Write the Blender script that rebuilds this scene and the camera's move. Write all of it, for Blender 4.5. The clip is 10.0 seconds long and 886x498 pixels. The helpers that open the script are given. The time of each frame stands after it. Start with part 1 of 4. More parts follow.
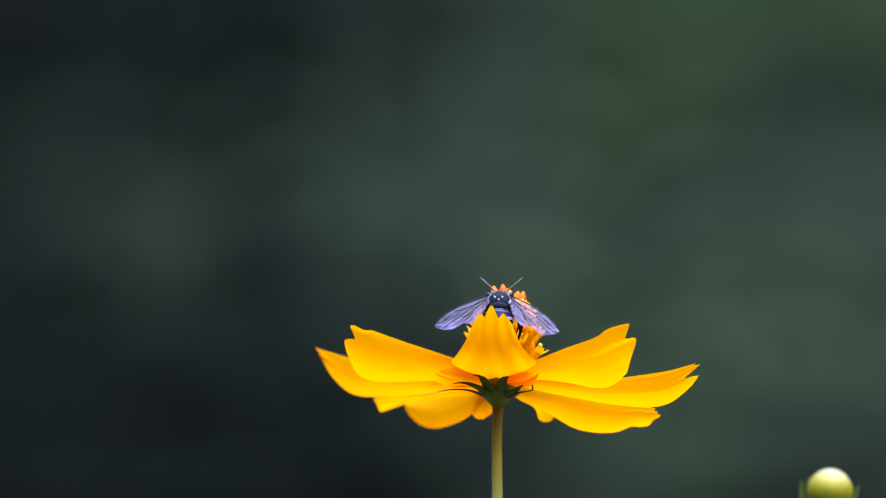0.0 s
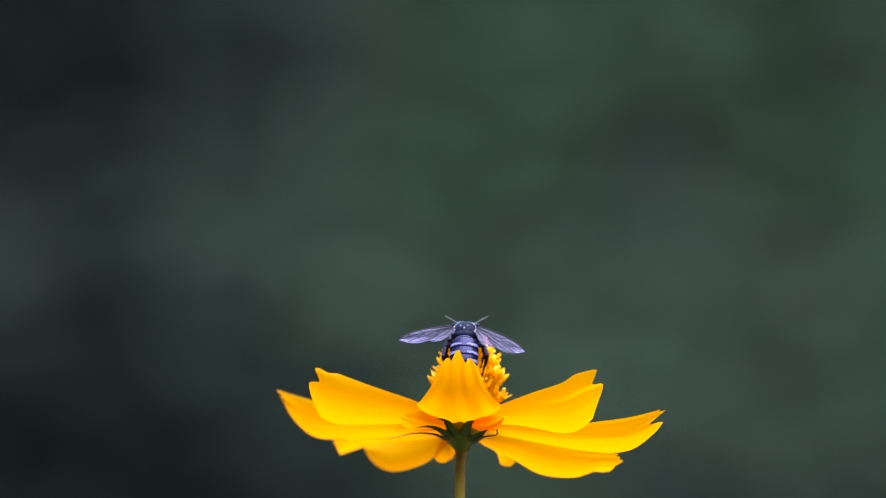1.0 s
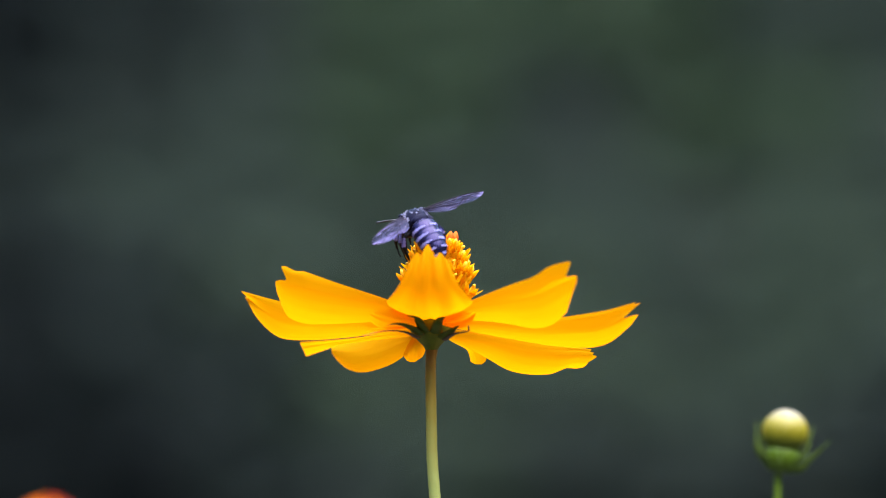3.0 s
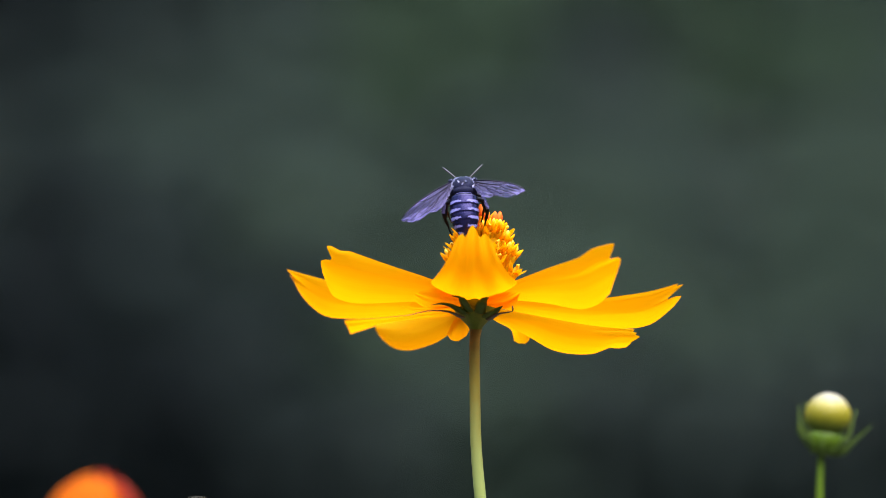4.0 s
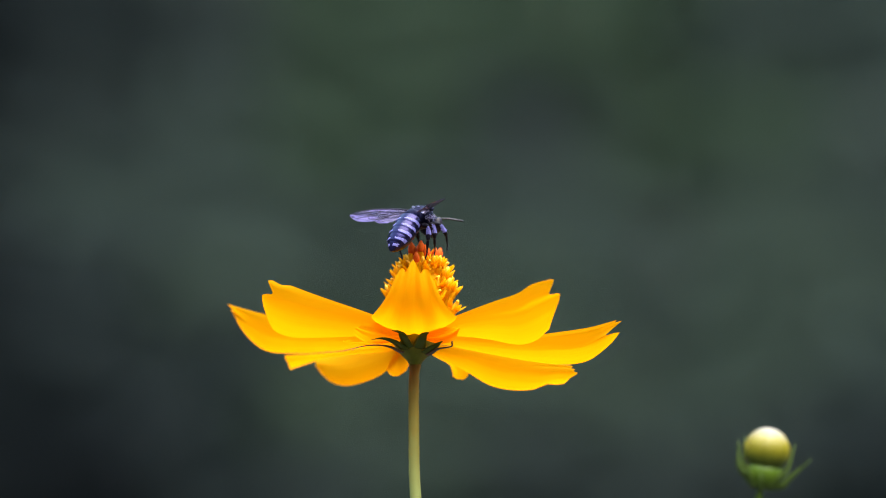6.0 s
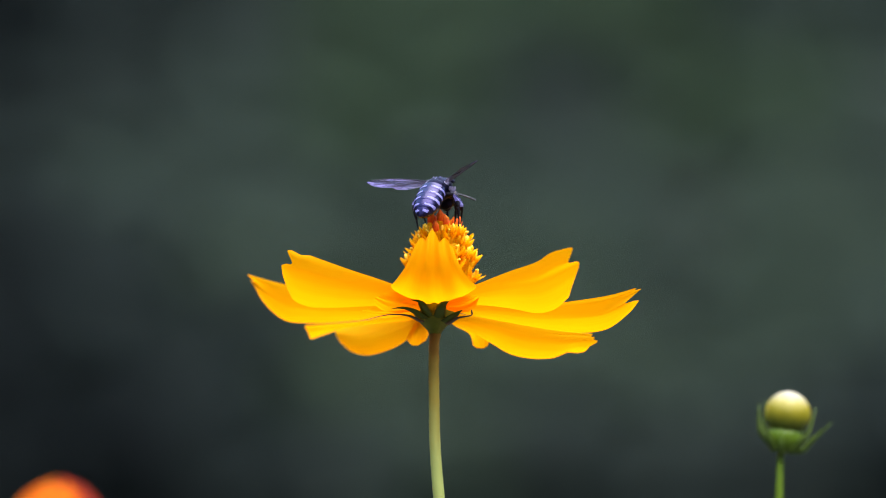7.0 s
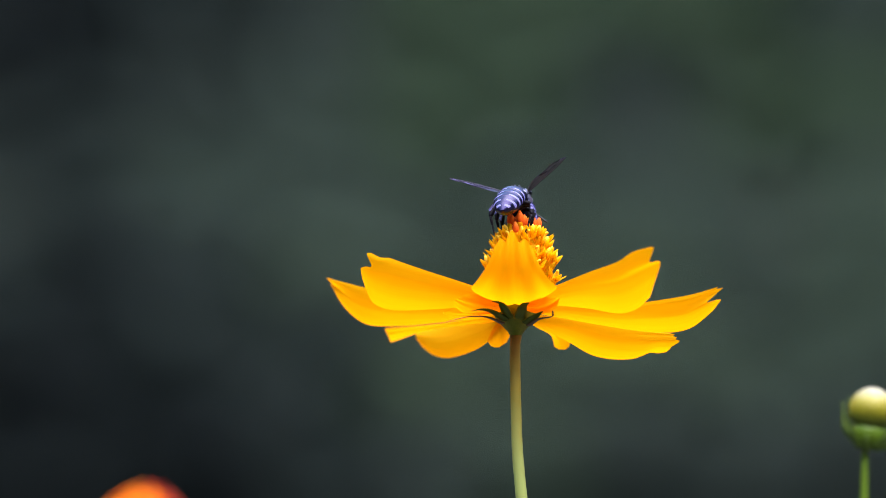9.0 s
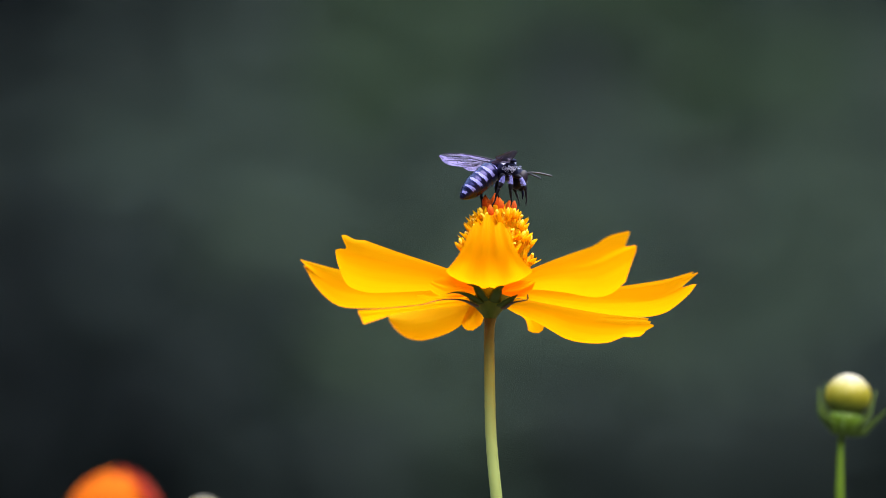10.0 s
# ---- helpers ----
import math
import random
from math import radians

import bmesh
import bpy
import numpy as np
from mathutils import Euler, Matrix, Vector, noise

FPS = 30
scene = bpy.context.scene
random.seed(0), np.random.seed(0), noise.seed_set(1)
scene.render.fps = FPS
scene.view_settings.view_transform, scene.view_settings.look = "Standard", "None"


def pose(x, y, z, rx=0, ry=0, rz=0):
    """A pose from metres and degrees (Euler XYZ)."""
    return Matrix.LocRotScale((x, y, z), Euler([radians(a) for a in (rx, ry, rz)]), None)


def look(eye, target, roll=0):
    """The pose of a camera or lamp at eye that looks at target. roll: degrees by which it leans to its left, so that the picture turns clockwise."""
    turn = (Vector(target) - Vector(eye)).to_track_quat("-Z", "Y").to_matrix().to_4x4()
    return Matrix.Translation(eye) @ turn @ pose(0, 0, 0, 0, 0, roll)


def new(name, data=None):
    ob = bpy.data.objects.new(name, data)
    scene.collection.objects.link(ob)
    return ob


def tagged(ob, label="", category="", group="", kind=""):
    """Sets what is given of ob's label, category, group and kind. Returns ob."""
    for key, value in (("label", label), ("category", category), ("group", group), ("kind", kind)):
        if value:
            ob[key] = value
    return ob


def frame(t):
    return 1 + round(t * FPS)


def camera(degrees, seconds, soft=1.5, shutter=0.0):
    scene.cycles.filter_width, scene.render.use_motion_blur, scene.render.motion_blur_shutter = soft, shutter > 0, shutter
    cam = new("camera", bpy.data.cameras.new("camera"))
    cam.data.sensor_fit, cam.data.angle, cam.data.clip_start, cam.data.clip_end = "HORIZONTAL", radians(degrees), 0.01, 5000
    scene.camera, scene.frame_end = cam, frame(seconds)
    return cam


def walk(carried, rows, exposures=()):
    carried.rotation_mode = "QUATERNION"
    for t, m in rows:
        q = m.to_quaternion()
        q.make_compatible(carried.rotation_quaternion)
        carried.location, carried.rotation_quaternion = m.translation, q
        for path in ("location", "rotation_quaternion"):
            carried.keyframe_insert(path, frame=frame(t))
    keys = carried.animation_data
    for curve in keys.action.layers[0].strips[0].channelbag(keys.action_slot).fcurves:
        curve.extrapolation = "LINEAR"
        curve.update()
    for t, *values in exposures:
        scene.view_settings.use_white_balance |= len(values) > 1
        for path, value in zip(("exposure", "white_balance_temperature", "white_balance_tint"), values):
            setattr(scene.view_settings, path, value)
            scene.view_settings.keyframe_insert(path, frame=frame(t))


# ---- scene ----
cam = camera(9.0, 10.0, soft=0.75)
cam.data.dof.use_dof = True
cam.data.dof.focus_distance = 0.847
cam.data.dof.aperture_fstop = 11.5

# ---- the hand-held camera: seconds, eye, yaw, pitch, roll ----
PATH = [
    (0.0, 0.0599, -0.8503, 0.5759, 4.618, 4.356, 0.17),
    (0.1, 0.0586, -0.8497, 0.5749, 4.525, 4.297, 0.19),
    (0.2, 0.0571, -0.8489, 0.5739, 4.423, 4.401, 0.21),
    (0.3, 0.0556, -0.8482, 0.5729, 4.358, 4.552, 0.23),
    (0.4, 0.0541, -0.8475, 0.5719, 4.403, 4.876, 0.25),
    (0.5, 0.0526, -0.8467, 0.5708, 4.193, 5.202, 0.28),
    (0.6, 0.0494, -0.8482, 0.5721, 3.792, 5.214, 0.35),
    (0.7, 0.0462, -0.8495, 0.5734, 3.393, 5.197, 0.42),
    (0.8, 0.0430, -0.8510, 0.5748, 3.088, 5.156, 0.49),
    (0.9, 0.0399, -0.8525, 0.5760, 2.848, 5.003, 0.56),
    (1.0, 0.0368, -0.8538, 0.5774, 2.708, 4.696, 0.63),
    (1.1, 0.0356, -0.8534, 0.5767, 2.704, 4.702, 0.60),
    (1.2, 0.0345, -0.8529, 0.5759, 2.757, 4.724, 0.56),
    (1.3, 0.0334, -0.8525, 0.5753, 2.723, 4.727, 0.52),
    (1.4, 0.0325, -0.8520, 0.5748, 2.649, 4.454, 0.48),
    (1.5, 0.0317, -0.8516, 0.5743, 2.555, 4.259, 0.44),
    (1.6, 0.0303, -0.8501, 0.5727, 2.405, 4.254, 0.43),
    (1.7, 0.0290, -0.8487, 0.5710, 2.331, 4.205, 0.41),
    (1.8, 0.0276, -0.8473, 0.5695, 2.349, 4.229, 0.40),
    (1.9, 0.0262, -0.8459, 0.5681, 2.403, 4.236, 0.39),
    (2.0, 0.0249, -0.8444, 0.5667, 2.394, 4.292, 0.37),
    (2.1, 0.0246, -0.8447, 0.5675, 2.254, 4.218, 0.30),
    (2.2, 0.0243, -0.8448, 0.5683, 1.761, 4.225, 0.22),
    (3.3, 0.0264, -0.8332, 0.5665, 1.750, 4.476, -0.42),
    (3.4, 0.0257, -0.8338, 0.5678, 1.887, 4.343, -0.25),
    (3.5, 0.0251, -0.8343, 0.5692, 1.930, 4.203, -0.09),
    (3.6, 0.0244, -0.8356, 0.5700, 1.936, 4.040, -0.08),
    (3.7, 0.0241, -0.8371, 0.5710, 1.962, 3.918, -0.08),
    (3.8, 0.0240, -0.8384, 0.5721, 1.953, 3.841, -0.07),
    (3.9, 0.0242, -0.8398, 0.5730, 1.952, 3.780, -0.07),
    (4.0, 0.0244, -0.8413, 0.5741, 2.030, 3.715, -0.07),
    (4.1, 0.0239, -0.8429, 0.5741, 2.052, 3.752, 0.03),
    (4.2, 0.0232, -0.8445, 0.5739, 2.100, 3.975, 0.12),
    (4.3, 0.0225, -0.8463, 0.5737, 2.100, 4.215, 0.21),
    (4.4, 0.0216, -0.8479, 0.5731, 2.061, 4.360, 0.31),
    (4.5, 0.0205, -0.8496, 0.5724, 1.962, 4.455, 0.40),
    (4.6, 0.0206, -0.8499, 0.5723, 1.819, 4.478, 0.39),
    (4.7, 0.0205, -0.8502, 0.5722, 1.588, 4.445, 0.38),
    (4.8, 0.0206, -0.8504, 0.5719, 1.393, 4.187, 0.37),
    (4.9, 0.0205, -0.8507, 0.5716, 1.393, 4.019, 0.36),
    (5.0, 0.0204, -0.8510, 0.5712, 1.431, 3.998, 0.36),
    (5.1, 0.0200, -0.8503, 0.5705, 1.379, 3.972, 0.35),
    (5.2, 0.0195, -0.8496, 0.5699, 1.381, 3.939, 0.35),
    (5.3, 0.0191, -0.8488, 0.5694, 1.300, 3.954, 0.34),
    (5.4, 0.0187, -0.8480, 0.5690, 1.236, 4.032, 0.34),
    (5.5, 0.0183, -0.8473, 0.5687, 1.131, 4.151, 0.33),
    (5.6, 0.0193, -0.8473, 0.5677, 1.141, 4.405, 0.36),
    (5.7, 0.0205, -0.8473, 0.5669, 1.170, 4.572, 0.38),
    (6.8, 0.0232, -0.8475, 0.5667, 1.520, 4.301, 0.07),
    (6.9, 0.0235, -0.8474, 0.5667, 1.533, 4.269, 0.04),
    (7.0, 0.0236, -0.8475, 0.5666, 1.551, 4.239, 0.01),
    (7.1, 0.0234, -0.8472, 0.5680, 1.521, 4.159, -0.06),
    (7.3, 0.0230, -0.8467, 0.5705, 1.548, 4.053, -0.20),
    (7.4, 0.0226, -0.8465, 0.5715, 1.534, 4.032, -0.28),
    (7.5, 0.0222, -0.8463, 0.5723, 1.524, 4.045, -0.35),
    (7.6, 0.0224, -0.8458, 0.5732, 1.541, 4.031, -0.40),
    (7.7, 0.0227, -0.8455, 0.5740, 1.555, 4.020, -0.46),
    (7.9, 0.0231, -0.8448, 0.5758, 1.659, 3.953, -0.56),
    (8.0, 0.0232, -0.8443, 0.5766, 1.705, 3.947, -0.61),
    (8.1, 0.0230, -0.8442, 0.5770, 1.748, 3.931, -0.68),
    (8.2, 0.0227, -0.8442, 0.5773, 1.776, 3.909, -0.75),
    (8.4, 0.0223, -0.8441, 0.5779, 1.859, 3.755, -0.89),
    (8.5, 0.0220, -0.8440, 0.5782, 1.904, 3.685, -0.96),
    (8.6, 0.0222, -0.8437, 0.5758, 2.005, 3.785, -0.88),
    (8.7, 0.0225, -0.8434, 0.5734, 2.108, 3.901, -0.80),
    (8.9, 0.0229, -0.8427, 0.5683, 2.286, 4.182, -0.64),
    (9.0, 0.0231, -0.8425, 0.5659, 2.343, 4.330, -0.57),
    (9.1, 0.0225, -0.8426, 0.5662, 2.326, 4.294, -0.52),
    (9.2, 0.0218, -0.8426, 0.5665, 2.315, 4.253, -0.48),
    (9.3, 0.0210, -0.8426, 0.5668, 2.281, 4.211, -0.44),
    (9.5, 0.0197, -0.8427, 0.5674, 2.162, 4.132, -0.36),
    (9.8, 0.0172, -0.8417, 0.5674, 1.844, 4.051, -0.27),
    (10.0, 0.0157, -0.8410, 0.5676, 1.589, 4.045, -0.21),
]


def aim(x, y, z, yaw, pitch, roll):
    return pose(x, y, z, 0, 0, yaw) @ pose(0, 0, 0, 90 + pitch) @ pose(0, 0, 0, 0, 0, roll)


walk(cam, [(t, aim(*p)) for t, *p in PATH], exposures=[(0.0, 2.38, 6500, -4), (1.5, 2.38, 6500, 3), (3.5, 2.38, 6500, 10), (10.0, 2.38, 6500, 10)])

# ---- light: a bright overcast day ----
world = bpy.data.worlds.new("sky")
scene.world = world
world.use_nodes = True
wn, wl = world.node_tree.nodes, world.node_tree.links
sky = wn.new("ShaderNodeTexSky")
sky.sky_type, sky.sun_disc = "NISHITA", False
sky.sun_elevation, sky.sun_rotation = radians(73), radians(143)
wl.new(sky.outputs["Color"], wn["Background"].inputs["Color"])
wn["Background"].inputs["Strength"].default_value = 0.15

sun = new("sun", bpy.data.lights.new("sun", "SUN"))
sun.data.energy, sun.data.angle, sun.data.color = 2.0, radians(75), (1.0, 0.95, 0.88)
sun.matrix_world = look((0.6, -0.8, 3.2), (0, 0, 0))


# ---- materials ----
def material(name, color, rough=0.5, metal=0.0, spec=0.5):
    m = bpy.data.materials.new(name)
    m.use_nodes = True
    b = m.node_tree.nodes["Principled BSDF"]
    b.inputs["Base Color"].default_value = (*color, 1)
    b.inputs["Roughness"].default_value = rough
    b.inputs["Metallic"].default_value = metal
    b.inputs["Specular IOR Level"].default_value = spec
    return m


def node(m, kind, **values):
    n = m.node_tree.nodes.new(kind)
    for key, value in values.items():
        n.inputs[key].default_value = value
    return n


def link(m, a, b):
    m.node_tree.links.new(a, b)


def bsdf(m):
    return m.node_tree.nodes["Principled BSDF"]


def mottled(m, dark, light, scale, detail=4.0, stretch=(1, 1, 1), coord="Object", fine=0.0, bump=0.0, low=0.3, high=0.7):
    """Two scales of noise between two colours, and a little relief."""
    tc = node(m, "ShaderNodeTexCoord")
    mp = node(m, "ShaderNodeMapping", Scale=stretch)
    link(m, tc.outputs[coord], mp.inputs["Vector"])
    n1 = node(m, "ShaderNodeTexNoise", Scale=scale, Detail=detail, Roughness=0.6)
    link(m, mp.outputs["Vector"], n1.inputs["Vector"])
    ramp = node(m, "ShaderNodeValToRGB")
    ramp.color_ramp.elements[0].position, ramp.color_ramp.elements[0].color = low, (*dark, 1)
    ramp.color_ramp.elements[1].position, ramp.color_ramp.elements[1].color = high, (*light, 1)
    link(m, n1.outputs["Fac"], ramp.inputs["Fac"])
    link(m, ramp.outputs["Color"], bsdf(m).inputs["Base Color"])
    if bump:
        n2 = node(m, "ShaderNodeTexNoise", Scale=fine or scale * 6, Detail=3.0)
        link(m, mp.outputs["Vector"], n2.inputs["Vector"])
        bp = node(m, "ShaderNodeBump", Strength=bump, Distance=0.0002)
        link(m, n2.outputs["Fac"], bp.inputs["Height"])
        link(m, bp.outputs["Normal"], bsdf(m).inputs["Normal"])
    return ramp


def thin(m, share, tint=None):
    """Lets part of the light through a thin leaf or petal."""
    out = m.node_tree.nodes["Material Output"]
    tl = node(m, "ShaderNodeBsdfTranslucent")
    mix = node(m, "ShaderNodeMixShader", Fac=share)
    src = bsdf(m).inputs["Base Color"]
    if tint:
        tl.inputs["Color"].default_value = (*tint, 1)
    elif src.is_linked:
        link(m, src.links[0].from_socket, tl.inputs["Color"])
    else:
        tl.inputs["Color"].default_value = src.default_value
    link(m, bsdf(m).outputs["BSDF"], mix.inputs[1])
    link(m, tl.outputs["BSDF"], mix.inputs[2])
    link(m, mix.outputs["Shader"], out.inputs["Surface"])
    return m


def petal_material(name, dark, light, deep, glow):
    """Fine veins run along the petal; its claw is deeper in colour."""
    m = material(name, light, 0.6, spec=0.03)
    uv = node(m, "ShaderNodeUVMap")
    mp = node(m, "ShaderNodeMapping", Scale=(1.5, 22, 1))
    link(m, uv.outputs["UV"], mp.inputs["Vector"])
    n1 = node(m, "ShaderNodeTexNoise", Scale=1.0, Detail=5.0, Roughness=0.65)
    link(m, mp.outputs["Vector"], n1.inputs["Vector"])
    ramp = node(m, "ShaderNodeValToRGB")
    ramp.color_ramp.elements[0].position, ramp.color_ramp.elements[0].color = 0.3, (*dark, 1)
    ramp.color_ramp.elements[1].position, ramp.color_ramp.elements[1].color = 0.62, (*light, 1)
    link(m, n1.outputs["Fac"], ramp.inputs["Fac"])
    sep = node(m, "ShaderNodeSeparateXYZ")
    link(m, uv.outputs["UV"], sep.inputs["Vector"])
    claw = node(m, "ShaderNodeMapRange")
    claw.inputs["From Min"].default_value, claw.inputs["From Max"].default_value = 0.0, 0.55
    claw.inputs["To Min"].default_value, claw.inputs["To Max"].default_value = 0.55, 0.0
    link(m, sep.outputs["X"], claw.inputs["Value"])
    mix = node(m, "ShaderNodeMixRGB")
    link(m, claw.outputs["Result"], mix.inputs["Fac"])
    link(m, ramp.outputs["Color"], mix.inputs["Color1"])
    mix.inputs["Color2"].default_value = (*deep, 1)
    link(m, mix.outputs["Color"], bsdf(m).inputs["Base Color"])
    bp = node(m, "ShaderNodeBump", Strength=0.25, Distance=0.0002)
    link(m, n1.outputs["Fac"], bp.inputs["Height"])
    link(m, bp.outputs["Normal"], bsdf(m).inputs["Normal"])
    return thin(m, 0.58, glow)


YELLOW = petal_material("yellow_petal", (0.95, 0.41, 0.0008), (0.98, 0.46, 0.0012), (0.94, 0.32, 0.0008), (0.98, 0.33, 0.0006))
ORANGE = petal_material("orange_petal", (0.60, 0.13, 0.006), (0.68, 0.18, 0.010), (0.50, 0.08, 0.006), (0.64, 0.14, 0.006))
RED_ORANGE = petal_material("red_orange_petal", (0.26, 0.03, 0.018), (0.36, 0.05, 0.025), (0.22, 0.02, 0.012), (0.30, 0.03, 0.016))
FLORET = material("floret_yellow", (0.90, 0.42, 0.01), 0.6, spec=0.08)
mottled(FLORET, (0.97, 0.54, 0.002), (0.98, 0.63, 0.004), 900)
thin(FLORET, 0.68)
ANTHER = material("anther_orange", (0.75, 0.14, 0.02), 0.6, spec=0.1)
mottled(ANTHER, (0.70, 0.07, 0.006), (0.85, 0.17, 0.015), 1500)
STIGMA = material("stigma_yellow", (0.95, 0.62, 0.12), 0.6)
mottled(STIGMA, (0.95, 0.52, 0.006), (0.97, 0.60, 0.012), 1500)
CALYX = material("calyx_green", (0.06, 0.10, 0.015), 0.5, spec=0.3)
mottled(CALYX, (0.10, 0.125, 0.006), (0.20, 0.215, 0.012), 500, bump=0.3)
BRACT = thin(material("bract_green", (0.13, 0.17, 0.012), 0.5, spec=0.3), 0.35)
BUD_BRACT = material("bud_bract_green", (0.07, 0.12, 0.012), 0.5, spec=0.3)
mottled(BUD_BRACT, (0.075, 0.125, 0.016), (0.13, 0.19, 0.035), 600, bump=0.3)
thin(BUD_BRACT, 0.4)
BRACT_RED = material("bract_reddish", (0.11, 0.045, 0.02), 0.55)
STEM = material("stem_green", (0.30, 0.36, 0.10), 0.45, spec=0.35)
BUD_STEM = material("bud_stem_green", (0.13, 0.24, 0.02), 0.45, spec=0.35)
mottled(BUD_STEM, (0.075, 0.135, 0.005), (0.115, 0.18, 0.012), 400, stretch=(1, 1, 0.1))
BUD = material("bud_yellow_green", (0.5, 0.5, 0.08), 0.45, spec=0.4)


def graded(m, axis, stops, scale=300.0):
    """Colour stops along one axis of the object, in metres, broken up by noise."""
    tc = node(m, "ShaderNodeTexCoord")
    sep = node(m, "ShaderNodeSeparateXYZ")
    link(m, tc.outputs["Object"], sep.inputs["Vector"])
    n1 = node(m, "ShaderNodeTexNoise", Scale=scale, Detail=3.0)
    link(m, tc.outputs["Object"], n1.inputs["Vector"])
    lo, hi = stops[0][0], stops[-1][0]
    rng = node(m, "ShaderNodeMapRange")
    rng.inputs["From Min"].default_value, rng.inputs["From Max"].default_value = lo, hi
    link(m, sep.outputs[axis], rng.inputs["Value"])
    add = node(m, "ShaderNodeMath", )
    add.operation = "MULTIPLY_ADD"
    link(m, n1.outputs["Fac"], add.inputs[0])
    add.inputs[1].default_value = 0.16
    sub = node(m, "ShaderNodeMath")
    sub.operation = "SUBTRACT"
    sub.inputs[1].default_value = 0.08
    link(m, rng.outputs["Result"], sub.inputs[0])
    link(m, sub.outputs["Value"], add.inputs[2])
    ramp = node(m, "ShaderNodeValToRGB")
    el = ramp.color_ramp.elements
    while len(el) < len(stops):
        el.new(0.5)
    for e, (s, c) in zip(el, stops):
        e.position, e.color = (s - lo) / (hi - lo), (*c, 1)
    link(m, add.outputs["Value"], ramp.inputs["Fac"])
    link(m, ramp.outputs["Color"], bsdf(m).inputs["Base Color"])


# green base and yellow petals, with the top highlight and underside shade put in
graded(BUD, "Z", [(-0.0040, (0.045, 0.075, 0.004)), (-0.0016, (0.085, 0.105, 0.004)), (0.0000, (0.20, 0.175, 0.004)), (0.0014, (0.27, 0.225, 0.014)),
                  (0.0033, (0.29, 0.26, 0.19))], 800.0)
grain = node(BUD, "ShaderNodeTexNoise", Scale=2600.0, Detail=3.0)
knobs = node(BUD, "ShaderNodeBump", Strength=0.25, Distance=0.00008)
link(BUD, grain.outputs["Fac"], knobs.inputs["Height"])
link(BUD, knobs.outputs["Normal"], bsdf(BUD).inputs["Normal"])
graded(STEM, "Z", [(-0.05, (0.30, 0.37, 0.09)), (-0.025, (0.32, 0.36, 0.10)), (-0.013, (0.27, 0.21, 0.032)), (-0.005, (0.15, 0.09, 0.010))])

# bee
CUTICLE = material("black_cuticle", (0.012, 0.012, 0.018), 0.34, spec=0.10)
bsdf(CUTICLE).inputs["Specular Tint"].default_value = (0.35, 0.38, 1.0, 1)
mottled(CUTICLE, (0.003, 0.003, 0.009), (0.012, 0.012, 0.030), 2500, bump=0.5, fine=9000)
ABDOMEN = material("blue_black_cuticle", (0.015, 0.016, 0.035), 0.24, spec=0.6)
mottled(ABDOMEN, (0.004, 0.004, 0.013), (0.010, 0.009, 0.034), 1800, bump=0.12, fine=9000)
BLUE = material("blue_hair", (0.35, 0.45, 0.85), 0.8, spec=0.2)
bsdf(ABDOMEN).inputs["Specular Tint"].default_value = (0.44, 0.38, 1.0, 1)
mottled(BLUE, (0.15, 0.14, 0.37), (0.27, 0.26, 0.58), 5000, bump=0.3, fine=12000)
WHITE = material("white_hair", (0.6, 0.6, 0.72), 0.85, spec=0.2)
mottled(WHITE, (0.42, 0.42, 0.60), (0.68, 0.67, 0.84), 5000, bump=0.6, fine=12000)
EYE = material("dark_eye", (0.02, 0.015, 0.02), 0.35, spec=0.2)
LEG = material("dark_leg", (0.03, 0.02, 0.018), 0.4, spec=0.12)
mottled(LEG, (0.003, 0.003, 0.006), (0.012, 0.010, 0.016), 2000, bump=0.4)
ANTENNA = material("grey_antenna", (0.06, 0.06, 0.07), 0.4, spec=0.3)
mottled(ANTENNA, (0.02, 0.02, 0.025), (0.06, 0.06, 0.07), 3000)
VEIN = material("wing_vein", (0.02, 0.015, 0.035), 0.45, spec=0.2)
WING = material("smoky_wing", (0.10, 0.06, 0.10), 0.28, spec=1.0)


